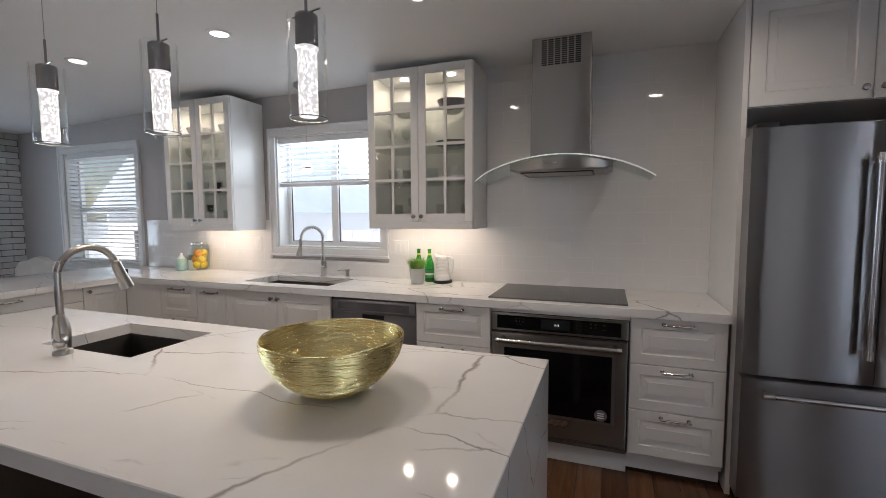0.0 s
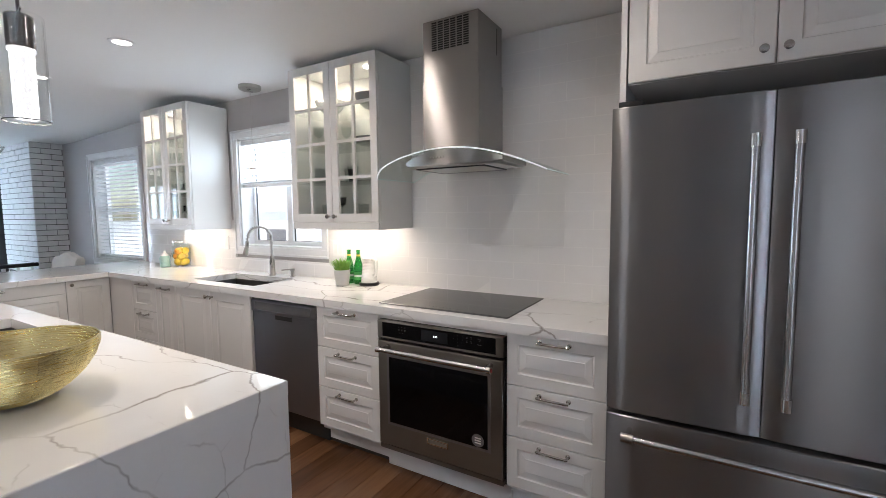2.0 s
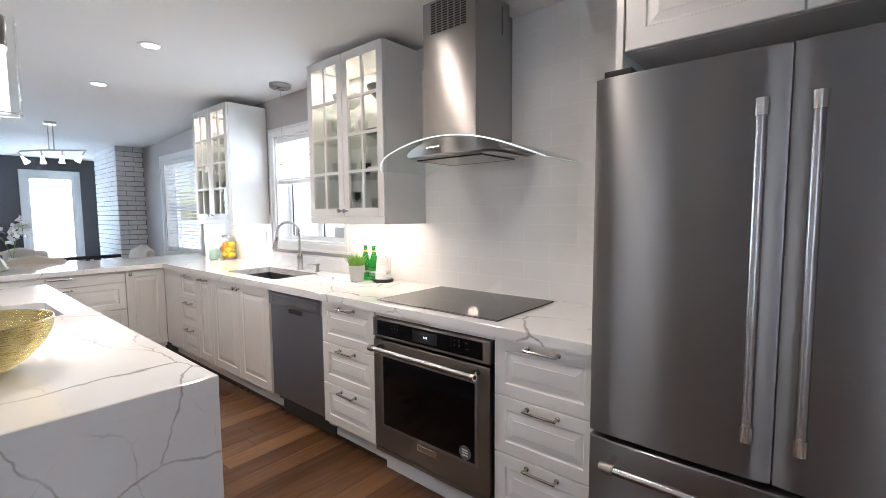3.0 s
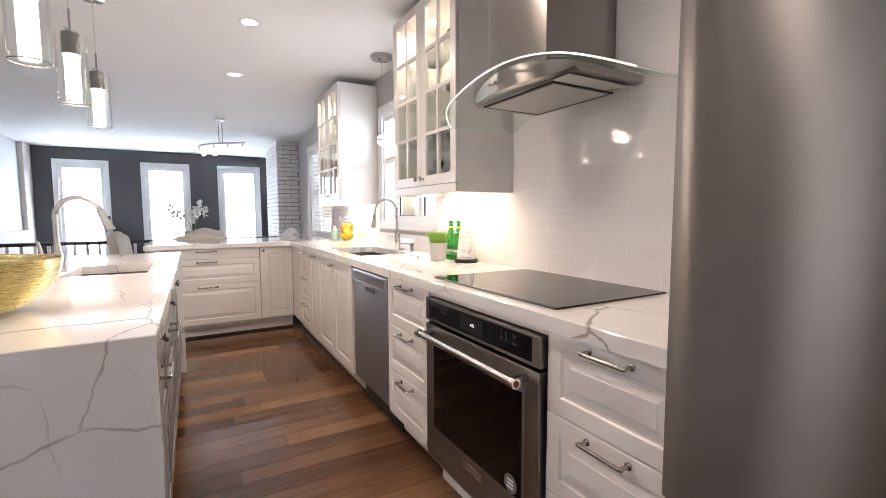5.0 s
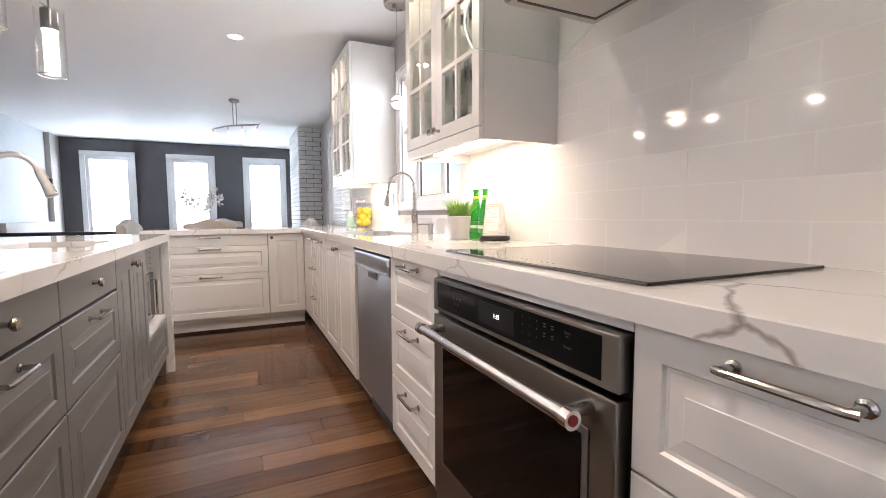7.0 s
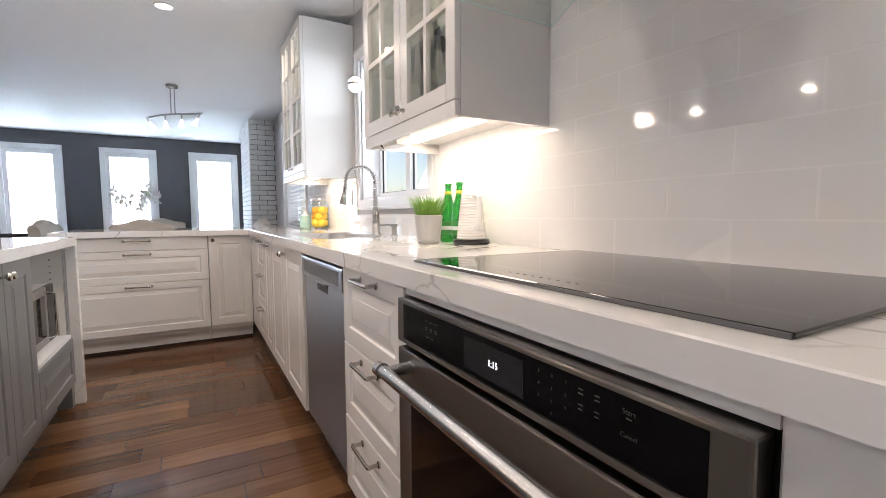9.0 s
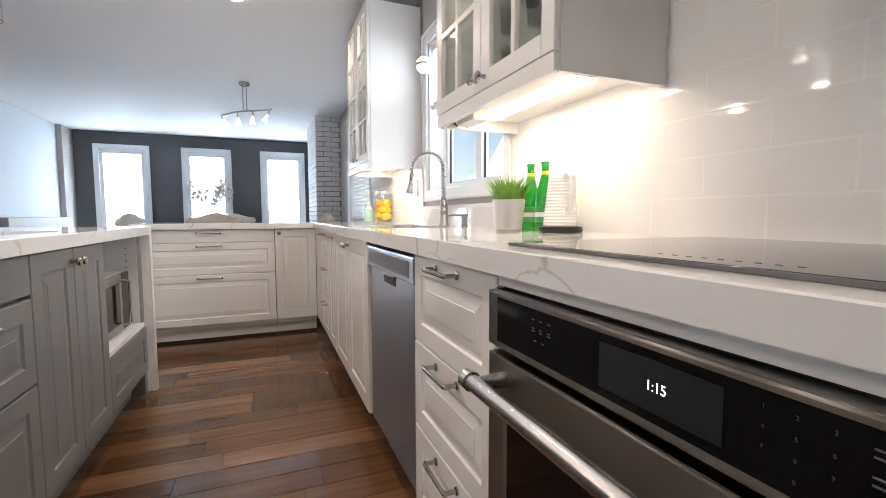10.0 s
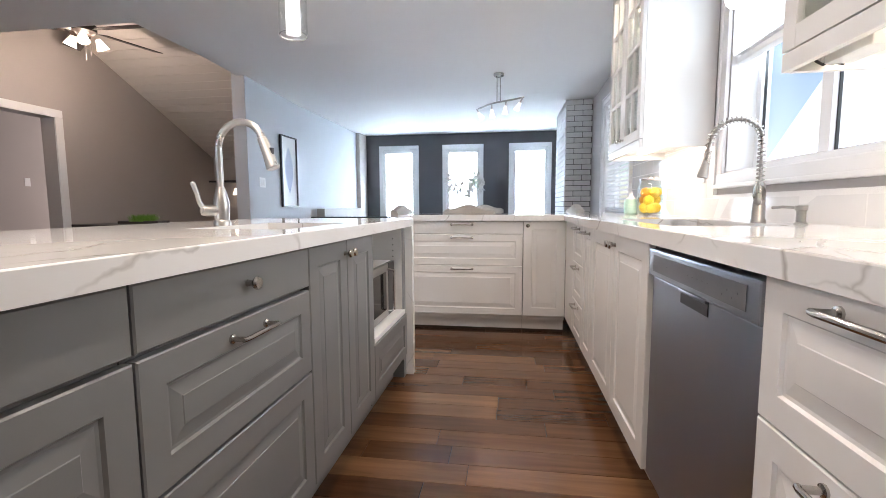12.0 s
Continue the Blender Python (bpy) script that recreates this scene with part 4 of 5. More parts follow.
# ---- windows ----
def window(name, hole, label, blind_to, sash_split):
    x0, x1, z0, z1 = hole
    w = thing(name, pose((x0 + x1) / 2, 4.885, z0), label, "window", kind="structure")
    inv = (x0 + x1) / 2
    a, b, h = x0 - inv, x1 - inv, z1 - z0
    t = 0.066
    for p, q, lo, hi in ((a - t, b + t, h, h + t), (a - t, b + t, -t, 0), (a - t, a, 0, h), (b, b + t, 0, h)):
        part("window_trim", boxed(p, q, -0.020, -0.001, lo, hi, bevel=0.005), M_TRIM, w, smooth=False)
    for p, q, lo, hi in ((a - t - 0.004, b + t + 0.004, h + t - 0.016, h + t + 0.004), (a - t - 0.004, b + t + 0.004, -t - 0.004, 0.016 - t), (a - t - 0.004, a - t + 0.016, 0.016 - t, h + t - 0.016), (b + t - 0.016, b + t + 0.004, 0.016 - t, h + t - 0.016)):
        part("trim_bead", boxed(p, q, -0.029, -0.0005, lo, hi, bevel=0.006), M_TRIM, w, smooth=False)
    bm = bmesh.new()
    for q in ((a, a + 0.012, 0.0, h), (b - 0.012, b, 0.0, h)):
        box(bm, q[0], q[1], 0.0, 0.16, q[2], q[3])
    box(bm, a, b, 0.0, 0.16, h - 0.012, h)
    box(bm, a, b, 0.0, 0.16, 0.0, 0.012)
    part("jamb", bm, M_TRIM, w, smooth=False)
    bm = bmesh.new()
    f = 0.045
    for q in ((a + 0.012, a + f, 0.012, h - 0.012), (b - f, b - 0.012, 0.012, h - 0.012)):
        box(bm, q[0], q[1], 0.115, 0.155, q[2], q[3])
    for lo, hi in ((0.012, f), (h - f, h - 0.012)):
        box(bm, a + f, b - f, 0.115, 0.155, lo, hi)
    if sash_split == "x":
        box(bm, -0.03, 0.03, 0.11, 0.155, f, h - f)
    else:
        box(bm, a + f, b - f, 0.11, 0.155, h * 0.47, h * 0.47 + 0.05)
    part("window_frame", bm, M_TRIM, w, smooth=False)
    if sash_split == "x":
        for p, q in ((a + f, -0.03), (0.03, b - f)):
            part("gasket", boxed(p, p + 0.005, 0.128, 0.138, f, h - f), M_BLACK, w, "dark window gasket", smooth=False)
            part("gasket", boxed(p + 0.005, q, 0.128, 0.138, f, f + 0.004), M_BLACK, w, "dark window gasket", smooth=False)
    pane = part("pane", boxed(a + 0.02, b - 0.02, 0.132, 0.136, 0.02, h - 0.02), M_PANE, w, smooth=False)
    pane.visible_shadow = False
    part("headrail", boxed(a + 0.014, b - 0.014, 0.015, 0.065, h - 0.055, h - 0.013, bevel=0.004), M_BLIND, w, smooth=False)
    bm = box(bmesh.new(), a + 0.016, b - 0.016, -0.022, 0.022, -0.0012, 0.0012)
    bmesh.ops.rotate(bm, verts=bm.verts, cent=(0, 0, 0), matrix=Matrix.Rotation(radians(-14), 3, "X"))
    slat = mesh_of("slat", bm, M_BLIND)
    z = h - 0.075
    while z > blind_to + 0.02:
        share("slat", slat, w, pose(0, 0.04, z))
        z -= 0.043
    part("bottom_rail", boxed(a + 0.016, b - 0.016, 0.018, 0.062, z + 0.005, z + 0.032, bevel=0.004), M_BLIND, w, smooth=False)
    for x in (a + 0.14, b - 0.14):
        part("ladder_cord", tube([(x, 0.016, z), (x, 0.016, h - 0.05)], 0.0012, 5), M_BLIND, w)
    part("pull_cord", tube([(a + 0.06, 0.01, h - 0.06), (a + 0.062, 0.008, z - 0.12)], 0.0015, 5), M_BLIND, w)
    return w


window("window_1", WA, "white-trimmed window with lowered slatted blinds", 0.03, "z")
window("window_2", WB, "white-trimmed sink window with a half-raised blind", 0.50, "x")
M_SHADE = bpy.data.materials.new("white roller shade")
M_SHADE.use_nodes = True
tl = M_SHADE.node_tree.nodes.new("ShaderNodeBsdfTranslucent")
tl.inputs[0].default_value = (0.82, 0.86, 0.88, 1)
df = M_SHADE.node_tree.nodes.new("ShaderNodeMixShader")
df.inputs[0].default_value = 0.8
link(M_SHADE, bsdf(M_SHADE).outputs[0], df.inputs[1])
link(M_SHADE, tl.outputs[0], df.inputs[2])
link(M_SHADE, df.outputs[0], M_SHADE.node_tree.nodes["Material Output"].inputs[0])
for k, (y0, y1, z0, z1) in enumerate(DARK_HOLES):
    w = thing("window_%d" % (k + 3), pose(-7.74, (y0 + y1) / 2, z0), "tall white-trimmed window with a bright white shade", "window", "tall windows in the dark wall", "structure")
    h, g = z1 - z0, (y1 - y0) / 2
    part("window_trim", boxed(0.001, 0.027, -g - 0.075, g + 0.075, h, h + 0.075, bevel=0.005), M_TRIM, w, smooth=False)
    part("window_trim", boxed(0.001, 0.027, -g - 0.075, g + 0.075, -0.075, 0, bevel=0.005), M_TRIM, w, smooth=False)
    for s in (-1, 1):
        part("window_trim", boxed(0.001, 0.025, s * g, s * (g + 0.075), 0, h, bevel=0.005), M_TRIM, w, smooth=False)
        part("jamb", boxed(-0.12, 0.0, s * (g - 0.05), s * g, 0, h), M_TRIM, w, smooth=False)
    part("head_jamb", boxed(-0.12, 0.0, -g + 0.05, g - 0.05, h - 0.07, h), M_TRIM, w, smooth=False)
    part("shade", boxed(-0.032, -0.030, -g + 0.052, g - 0.052, 0, h - 0.071), M_SHADE, w, "translucent white roller shade", smooth=False)

# living room window behind the walk
for k, x in enumerate((2.95, -0.2)):
    w = thing("window_%d" % (k + 6), pose(x, -1.08, 0.2), "tall white-trimmed living room window", "window", kind="structure")
    for p in ((-0.45, 0.45, 0.001, 0.02, 1.95, 2.02), (-0.45, -0.38, 0.001, 0.02, 0, 1.95), (0.38, 0.45, 0.001, 0.02, 0, 1.95)):
        part("window_trim", boxed(*p, bevel=0.004), M_TRIM, w, smooth=False)
    part("shade", boxed(-0.378, 0.378, -0.032, -0.030, 0, 1.948), M_SHADE, w, "translucent white roller shade", smooth=False)
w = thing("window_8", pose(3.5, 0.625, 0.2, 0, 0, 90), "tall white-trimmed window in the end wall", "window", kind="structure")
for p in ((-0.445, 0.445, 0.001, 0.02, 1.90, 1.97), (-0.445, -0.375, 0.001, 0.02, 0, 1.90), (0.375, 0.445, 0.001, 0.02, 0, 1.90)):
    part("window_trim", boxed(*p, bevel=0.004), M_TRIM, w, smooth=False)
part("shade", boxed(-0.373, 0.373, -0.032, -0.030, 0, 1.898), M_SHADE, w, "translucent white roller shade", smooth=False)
M_RED = varied("red curtain cloth", (0.45, 0.03, 0.04), (0.55, 0.05, 0.06), 0.8, 8, 300, 0.3)
red_glow, red_mix = M_RED.node_tree.nodes.new("ShaderNodeBsdfTranslucent"), M_RED.node_tree.nodes.new("ShaderNodeMixShader")
red_glow.inputs[0].default_value, red_mix.inputs[0].default_value = (0.80, 0.10, 0.13, 1), 0.8
link(M_RED, bsdf(M_RED).outputs[0], red_mix.inputs[1])
link(M_RED, red_glow.outputs[0], red_mix.inputs[2])
link(M_RED, red_mix.outputs[0], M_RED.node_tree.nodes["Material Output"].inputs[0])
rc = thing("red_curtain", pose(3.42, 0.80, 0.0, 0, 0, 90), "long pleated red curtain beside the end window", "curtain")
bm, strip_rows = bmesh.new(), []
for k in range(41):
    x, y = -0.09 + 0.18 * k / 40, 0.03 * math.sin(k * 0.95)
    strip_rows.append([bm.verts.new(p) for p in ((x, y, 0), (x, y, 2.2), (x, y + 0.004, 2.2), (x, y + 0.004, 0))])
for p, q in zip(strip_rows, strip_rows[1:]):
    for k in range(4):
        bm.faces.new((p[k], q[k], q[(k + 1) % 4], p[(k + 1) % 4]))
part("cloth", bm, M_RED, rc)
part("rod", tube([(-0.80, 0, 2.21), (0.15, 0, 2.21)], 0.012), M_BLACK, rc)

# ---- outside ----
M_SKYGLOW = glow("bright overcast distance", (0.72, 0.87, 1.0), 4)
tagged(part("backdrop", boxed(-60, 60, 55, 55.2, -2, 45), M_SKYGLOW, smooth=False), "bright winter sky beyond the windows", "sky", kind="structure")
M_SIDING = varied("pale grey siding", (0.82, 0.84, 0.87), (0.86, 0.88, 0.91), 0.6, 2, 40, 0.1)
M_ROOF = varied("snow-dusted roof", (0.58, 0.68, 0.82), (0.68, 0.77, 0.88), 0.7, 2, 30, 0.2)
house = thing("neighbour_house", pose(-12.5, 12.5, -1.5), "pale sided neighbouring house with a gabled roof", "house")
part("wall", boxed(-3.5, 3.5, 0, 8, 0, 3.2), M_SIDING, house, smooth=False)
bm = bmesh.new()
tri_ = [[bm.verts.new((x, y, z)) for x, z in ((-4.0, 3.0), (4.0, 3.0), (0, 6.2))] for y in (-0.4, 8.4)]
bm.faces.new(tri_[0])
bm.faces.new(tri_[1][::-1])
for k in range(3):
    bm.faces.new((tri_[0][k], tri_[1][k], tri_[1][(k + 1) % 3], tri_[0][(k + 1) % 3]))
bmesh.ops.recalc_face_normals(bm, faces=bm.faces)
part("roof", bm, M_ROOF, house, smooth=False)
for x in (-1.6, 1.6):
    wn_ = part("window", boxed(x - 0.6, x + 0.6, -0.03, 0.02, 1.2, 2.5), M_TRIM, house, smooth=False)
    part("pane", boxed(x - 0.5, x + 0.5, -0.04, -0.031, 1.3, 2.4), M_SMOKE, wn_, smooth=False)
fence = thing("garden_fence", pose(-1.5, 9.5, -1.5), "snowy white board fence outside the window", "fence")
fb = mesh_of("board", boxed(-0.07, 0.07, -0.01, 0.01, 0, 2.6), M_SIDING)
for k in range(40):
    share("board", fb, fence, pose(-3 + 0.15 * k, 0, 0))

# ---- ceiling lights ----
for i, (x, y) in enumerate(((-2.40, 3.755), (-1.21, 3.755), (-0.03, 3.755), (1.16, 3.755), (-1.7, 1.3), (-0.2, 1.3), (1.3, 1.3), (2.7, 2.4))):
    s = thing("downlight", pose(x, y, CEIL), "round white recessed ceiling downlight, lit", "ceiling light", "recessed downlights")
    part("trim_ring", lathe([(0.045, -0.001), (0.048, -0.006), (0.066, -0.004), (0.068, -0.0005)], 28), M_TRIM, s)
    part("lens", lathe([(0, -0.003), (0.046, -0.003)], 24), M_SPOT, s, "glowing lens")
    area("downlight_beam", pose(x, y, CEIL - 0.008), 0.10, 0.10, SPOT_WATTS if y > 3 else 1.2, (1, 0.91, 0.79), "DISK", 160)

# pendants over the island
M_BUBBLE = bpy.data.materials.new("lit bubble glass")
M_BUBBLE.use_nodes = True
bb = bsdf(M_BUBBLE)
bb.inputs["Roughness"].default_value = 0.1
spots = node(M_BUBBLE, "ShaderNodeTexVoronoi", Scale=150.0)
link(M_BUBBLE, coords(M_BUBBLE, (1, 1, 0.6)), spots.inputs["Vector"])
link(M_BUBBLE, ramp(M_BUBBLE, spots.outputs["Distance"], [(0.15, (1, 1, 1)), (0.5, (0.18, 0.185, 0.19))]), bb.inputs["Emission Color"])
bb.inputs["Emission Strength"].default_value = 3.6
M_RIM = material("pale ground glass rim", (0.20, 0.22, 0.22), 0.12)
M_CAP = material("dark polished chrome", (0.30, 0.30, 0.31), 0.16, 1.0)
for x in (-1.269, -0.654, -0.045):
    p = thing("pendant_lamp", pose(x, 2.966, 1.683), "chrome pendant lamp with a bubble glass rod in a clear cylinder", "pendant lamp", "pendants over the island")
    g = part("glass_cylinder", lathe([(0.051, 0.004), (0.054, 0.0), (0.056, 0.004), (0.056, 0.30), (0.0535, 0.303), (0.0525, 0.30), (0.0525, 0.004), (0.051, 0.004)], 36), M_CLEAR, p, "clear glass cylinder")
    g.visible_shadow = False
    part("glass_rim", tube([(0.0545 * math.cos(a_ * math.pi / 18), 0.0545 * math.sin(a_ * math.pi / 18), 0.001) for a_ in range(37)], 0.0016, 6, cap=False), M_RIM, p, "pale ground glass rim").visible_shadow = False
    part("bubble_rod", lathe([(0, 0.006), (0.026, 0.006), (0.0285, 0.009), (0.0285, 0.195), (0.0325, 0.199), (0.0325, 0.207), (0, 0.207)], 24), M_BUBBLE, p, "glowing bubble glass rod")
    part("socket", lathe([(0, 0.2075), (0.033, 0.2075), (0.033, 0.298), (0.028, 0.302), (0, 0.302)], 24), M_CAP, p)
    area("pendant_glow", pose(x, 2.966, 1.683 + 0.004), 0.05, 0.05, PENDANT_WATTS, (1, 0.91, 0.79), "DISK")
    part("cross_bar", tube([(-0.058, 0.012, 0.306), (0.058, -0.012, 0.306)], 0.003, 8), M_CHROME, p)
    part("stem", tube([(0, 0, 0.302), (0, 0, 0.40)], 0.0045, 10), M_CAP, p)
    part("cord", tube([(0, 0, 0.40), (0, 0, 0.69)], 0.0013, 6), M_NICKEL, p)
    part("canopy", lathe([(0, 0.69), (0.006, 0.69), (0.055, 0.684), (0.06, 0.69), (0.06, 0.7065), (0, 0.7065)], 28), M_CHROME, p)
p = thing("sink_pendant", pose(-1.370, 4.69, 1.716), "small globe pendant on a thin wire over the sink", "pendant lamp")
part("globe", lathe([(0.0, 0.0), (0.022, 0.006), (0.036, 0.02), (0.042, 0.042), (0.036, 0.064), (0.02, 0.08), (0.0, 0.084)], 24), M_BULB, p, "frosted lit globe")
part("collar", lathe([(0.04, 0.036), (0.044, 0.038), (0.044, 0.050), (0.04, 0.052)], 24), M_CHROME, p)
part("cord", tube([(0, 0, 0.083), (0, 0, 0.645)], 0.0012, 6), M_NICKEL, p)
part("canopy", lathe([(0, 0.640), (0.075, 0.643), (0.082, 0.651), (0.082, 0.673), (0, 0.673)], 32), M_NICKEL, p)
# dining track light
tr = thing("track_light", pose(-4.257, 3.733, CEIL - 0.039, 0, 0, -37), "brushed nickel wavy track light with four glass spots", "ceiling light")
part("canopy", lathe([(0, -0.028), (0.05, -0.028), (0.055, -0.02), (0.055, -0.001), (0, -0.001)], 24), M_NICKEL, tr)
for s in (-0.022, 0.022):
    part("stem", tube([(0, s, -0.025), (0, s, -0.285)], 0.005, 8), M_NICKEL, tr)
part("bar", tube([(0.03 * math.sin(k / 10 * math.pi * 2 - 1.0), -0.30 + 0.060 * k, -0.296 + 0.012 * (k - 5) / 5) for k in range(11)], 0.009, 10), M_NICKEL, tr)
for k, tilt in zip(range(4), (35, 5, -5, -35)):
    y = -0.27 + 0.18 * k
    hd = part("spot_head", lathe([(0, 0.0), (0.012, 0.0), (0.014, -0.02), (0.029, -0.078), (0.027, -0.078), (0.011, -0.02), (0, -0.018)], 18), M_TRACK, tr, "frosted glass spot", at=pose(0, y, -0.353 + 0.01 * (k - 1.5) / 1.5, tilt, 0, 0))
    part("swivel", tube([(0, 0, -0.005), (0, 0, 0.055)], 0.008, 10), M_NICKEL, hd)

# ---- things on the worktops ----
M_GOLD = material("gold wire", (0.94, 0.80, 0.40), 0.15, 1.0)
bump(M_GOLD, noise_tex(M_GOLD, coords(M_GOLD, (9, 9, 150)), 3.0, 4, 0.6, 0.8), 0.30, 0.003)
rng = random.Random(4)
wb = thing("wire_bowl", pose(0.105, 2.845, 0.9155), "gold spun-wire fruit bowl on the island", "bowl")


def bowl_r(u):
    return 0.060 + 0.130 * math.sin(min(1, u) * math.pi / 2 * 0.98) ** 0.64


def bowl_wire(bm, u0, wob, r):
    ph, k1 = rng.uniform(0, 6.3), rng.choice((2, 3, 4, 5))
    pts = []
    for k in range(65):
        a = 2 * math.pi * k / 64
        u = min(1.02, max(0.0, u0 + wob * math.sin(k1 * a + ph) + wob * 0.6 * math.sin((k1 + 3) * a + 2 * ph)))
        q = bowl_r(u) + rng.uniform(-0.0008, 0.0010)
        pts.append((q * math.cos(a), q * math.sin(a), 0.004 + 0.150 * u))
    tube(pts, r, 5, bm, cap=False)


bm = bmesh.new()
for k in range(62):
    bowl_wire(bm, (k + 0.5) / 62, 0.030, 0.0026)
tagged(part("wire_weave", bm, M_GOLD, wb), kind="stuff")
part("shell", lathe([(0, 0.003), (0.06, 0.002)] + [(bowl_r(k / 12) - 0.0002, 0.004 + 0.150 * k / 12) for k in range(13)] + [(bowl_r(k / 12) - 0.0010, 0.004 + 0.150 * k / 12) for k in range(12, -1, -1)] + [(0.0, 0.005)], 48), M_GOLD, wb, "thin gold inner layer")
pl = thing("potted_grass", pose(-0.445, 4.665, 0.9155), "green artificial grass in a white tapered pot", "plant")
part("pot", lathe([(0, 0), (0.042, 0), (0.0445, 0.004), (0.046, 0.011), (0.0452, 0.012), (0.056, 0.106), (0.0535, 0.109), (0.049, 0.095), (0, 0.09)], 32), varied("pale grey glazed pot", (0.44, 0.44, 0.43), (0.50, 0.50, 0.49), 0.28, 8, 90, 0.0), pl)


def grass_bm(count, radius, length, lean, seed):
    bm, r = bmesh.new(), random.Random(seed)
    for _ in range(count):
        a, q = r.uniform(0, 6.283), radius * math.sqrt(r.random())
        base = Vector((q * math.cos(a), q * math.sin(a), 0))
        d = Vector((math.cos(a + r.uniform(-.7, .7)), math.sin(a + r.uniform(-.7, .7)), 0)) * lean * (q / radius * 0.9 + r.uniform(0, .5))
        l = length * r.uniform(0.65, 1.1)
        s = Vector((-d.y, d.x, 0)).normalized() * 0.0016 if d.length > 1e-4 else Vector((0.0016, 0, 0))
        m, t = base + d * 0.35 * l + Vector((0, 0, l * 0.6)), base + d * l + Vector((0, 0, l * 0.95))
        v = [bm.verts.new(p) for p in (base - s, base + s, m + s * 0.9, m - s * 0.9, t)]
        bm.faces.new(v[:4])
        bm.faces.new((v[3], v[2], v[4]))
    return bm


M_GRASS = varied("green grass blades", (0.10, 0.26, 0.03), (0.22, 0.42, 0.06), 0.45, 60, 200, 0.0)
tagged(part("grass", grass_bm(460, 0.046, 0.098, 0.55, 1), M_GRASS, pl, at=pose(0, 0, 0.091)), kind="stuff")
BOTTLE = [(0, 0), (0.030, 0), (0.033, 0.006), (0.033, 0.10), (0.030, 0.13), (0.017, 0.175), (0.0125, 0.20), (0.012, 0.225), (0.0145, 0.228), (0.0145, 0.236), (0, 0.238)]
M_LABEL = varied("green paper label", (0.05, 0.30, 0.07), (0.08, 0.36, 0.10), 0.5, 30, 90, 0.0)
for x, y in ((-0.480, 4.775), (-0.397, 4.778)):
    b = thing("green_bottle", pose(x, y, 0.9155), "green glass water bottle with a plain label", "bottle", "green bottles")
    part("glass", lathe(BOTTLE, 24), M_GREENGLASS, b)
    part("label", lathe([(0.0334, 0.03), (0.0334, 0.085)], 24), M_LABEL, b, "green paper label")
    part("label_bar", lathe([(0.0337, 0.05), (0.0337, 0.065)], 24), M_WHITE, b, "pale band of lettering")
    part("neck_label", lathe([(0.0150, 0.182), (0.0126, 0.205)], 18), material("yellow neck label", (0.6, 0.5, 0.08), 0.5), b, "yellow neck label")
kt = thing("kettle", pose(-0.292, 4.765, 0.9155), "white ribbed electric kettle on a dark base", "kettle")
rib = [(0, 0.02)]
for k in range(17):
    z, r = 0.02 + 0.0098 * k, 0.054 - 0.0010 * k
    rib += [(r, z), (r + 0.0015, z + 0.005)]
part("body", lathe(rib + [(0.033, 0.189), (0.022, 0.193), (0, 0.194)], 32), M_WHITE, kt)
part("base", lathe([(0, 0), (0.066, 0), (0.07, 0.008), (0.066, 0.019), (0, 0.019)], 32), M_BLACK, kt, "dark grey base")
part("handle", tube([(0.034, -0.008, 0.178), (0.060, -0.013, 0.184), (0.078, -0.017, 0.172), (0.081, -0.018, 0.125), (0.074, -0.016, 0.078), (0.048, -0.010, 0.062)], [0.011, 0.011, 0.010, 0.009, 0.008, 0.008], 12), M_WHITE, kt)
part("spout", tube([(-0.035, 0.008, 0.175), (-0.062, 0.014, 0.198)], [0.022, 0.012], 12), M_WHITE, kt)
jar = thing("fruit_jar", pose(-2.632, 4.785, 0.9155), "glass jar of lemons and oranges with a metal lid", "jar")
g = part("glass", lathe([(0, 0.004), (0.066, 0.0), (0.078, 0.008), (0.080, 0.185), (0.072, 0.208), (0.066, 0.213), (0.066, 0.226), (0.062, 0.226), (0.063, 0.208), (0.075, 0.183), (0.074, 0.012), (0, 0.010)], 32), M_PANE, jar)
g.visible_shadow = False
part("lid", lathe([(0, 0.252), (0.060, 0.251), (0.068, 0.247), (0.070, 0.240), (0.070, 0.229), (0, 0.227)], 32), M_CHROME, jar, "shiny metal lid")
M_LEMON = varied("lemon peel", (0.80, 0.52, 0.03), (0.88, 0.62, 0.06), 0.45, 20, 220, 0.3)
M_ORANGE = varied("orange peel", (0.80, 0.30, 0.02), (0.86, 0.38, 0.04), 0.45, 20, 220, 0.3)
fr_rng = random.Random(8)
for k in range(12):
    a, z = 2.4 * k, 0.048 + 0.050 * (k // 4)
    prof = [(0.0, -0.040), (0.013, -0.036), (0.029, -0.022), (0.035, 0.0), (0.029, 0.022), (0.013, 0.035), (0.0, 0.040)]
    part("fruit", lathe(prof, 16), M_ORANGE if k % 3 == 1 else M_LEMON, jar, "orange" if k % 3 == 1 else "yellow lemon", at=pose(0.034 * math.cos(a), 0.034 * math.sin(a), z, fr_rng.uniform(40, 90), 0, fr_rng.uniform(0, 180)))
M_TEAL = varied("pale teal ceramic", (0.30, 0.50, 0.45), (0.42, 0.60, 0.54), 0.3, 30, 90, 0.05)
sb = thing("teal_bottle", pose(-2.744, 4.69, 0.9155), "pale teal ceramic bottle with a white neck", "bottle")
part("body", lathe([(0, 0), (0.036, 0), (0.044, 0.01), (0.045, 0.085), (0.036, 0.108)], 26), M_TEAL, sb)
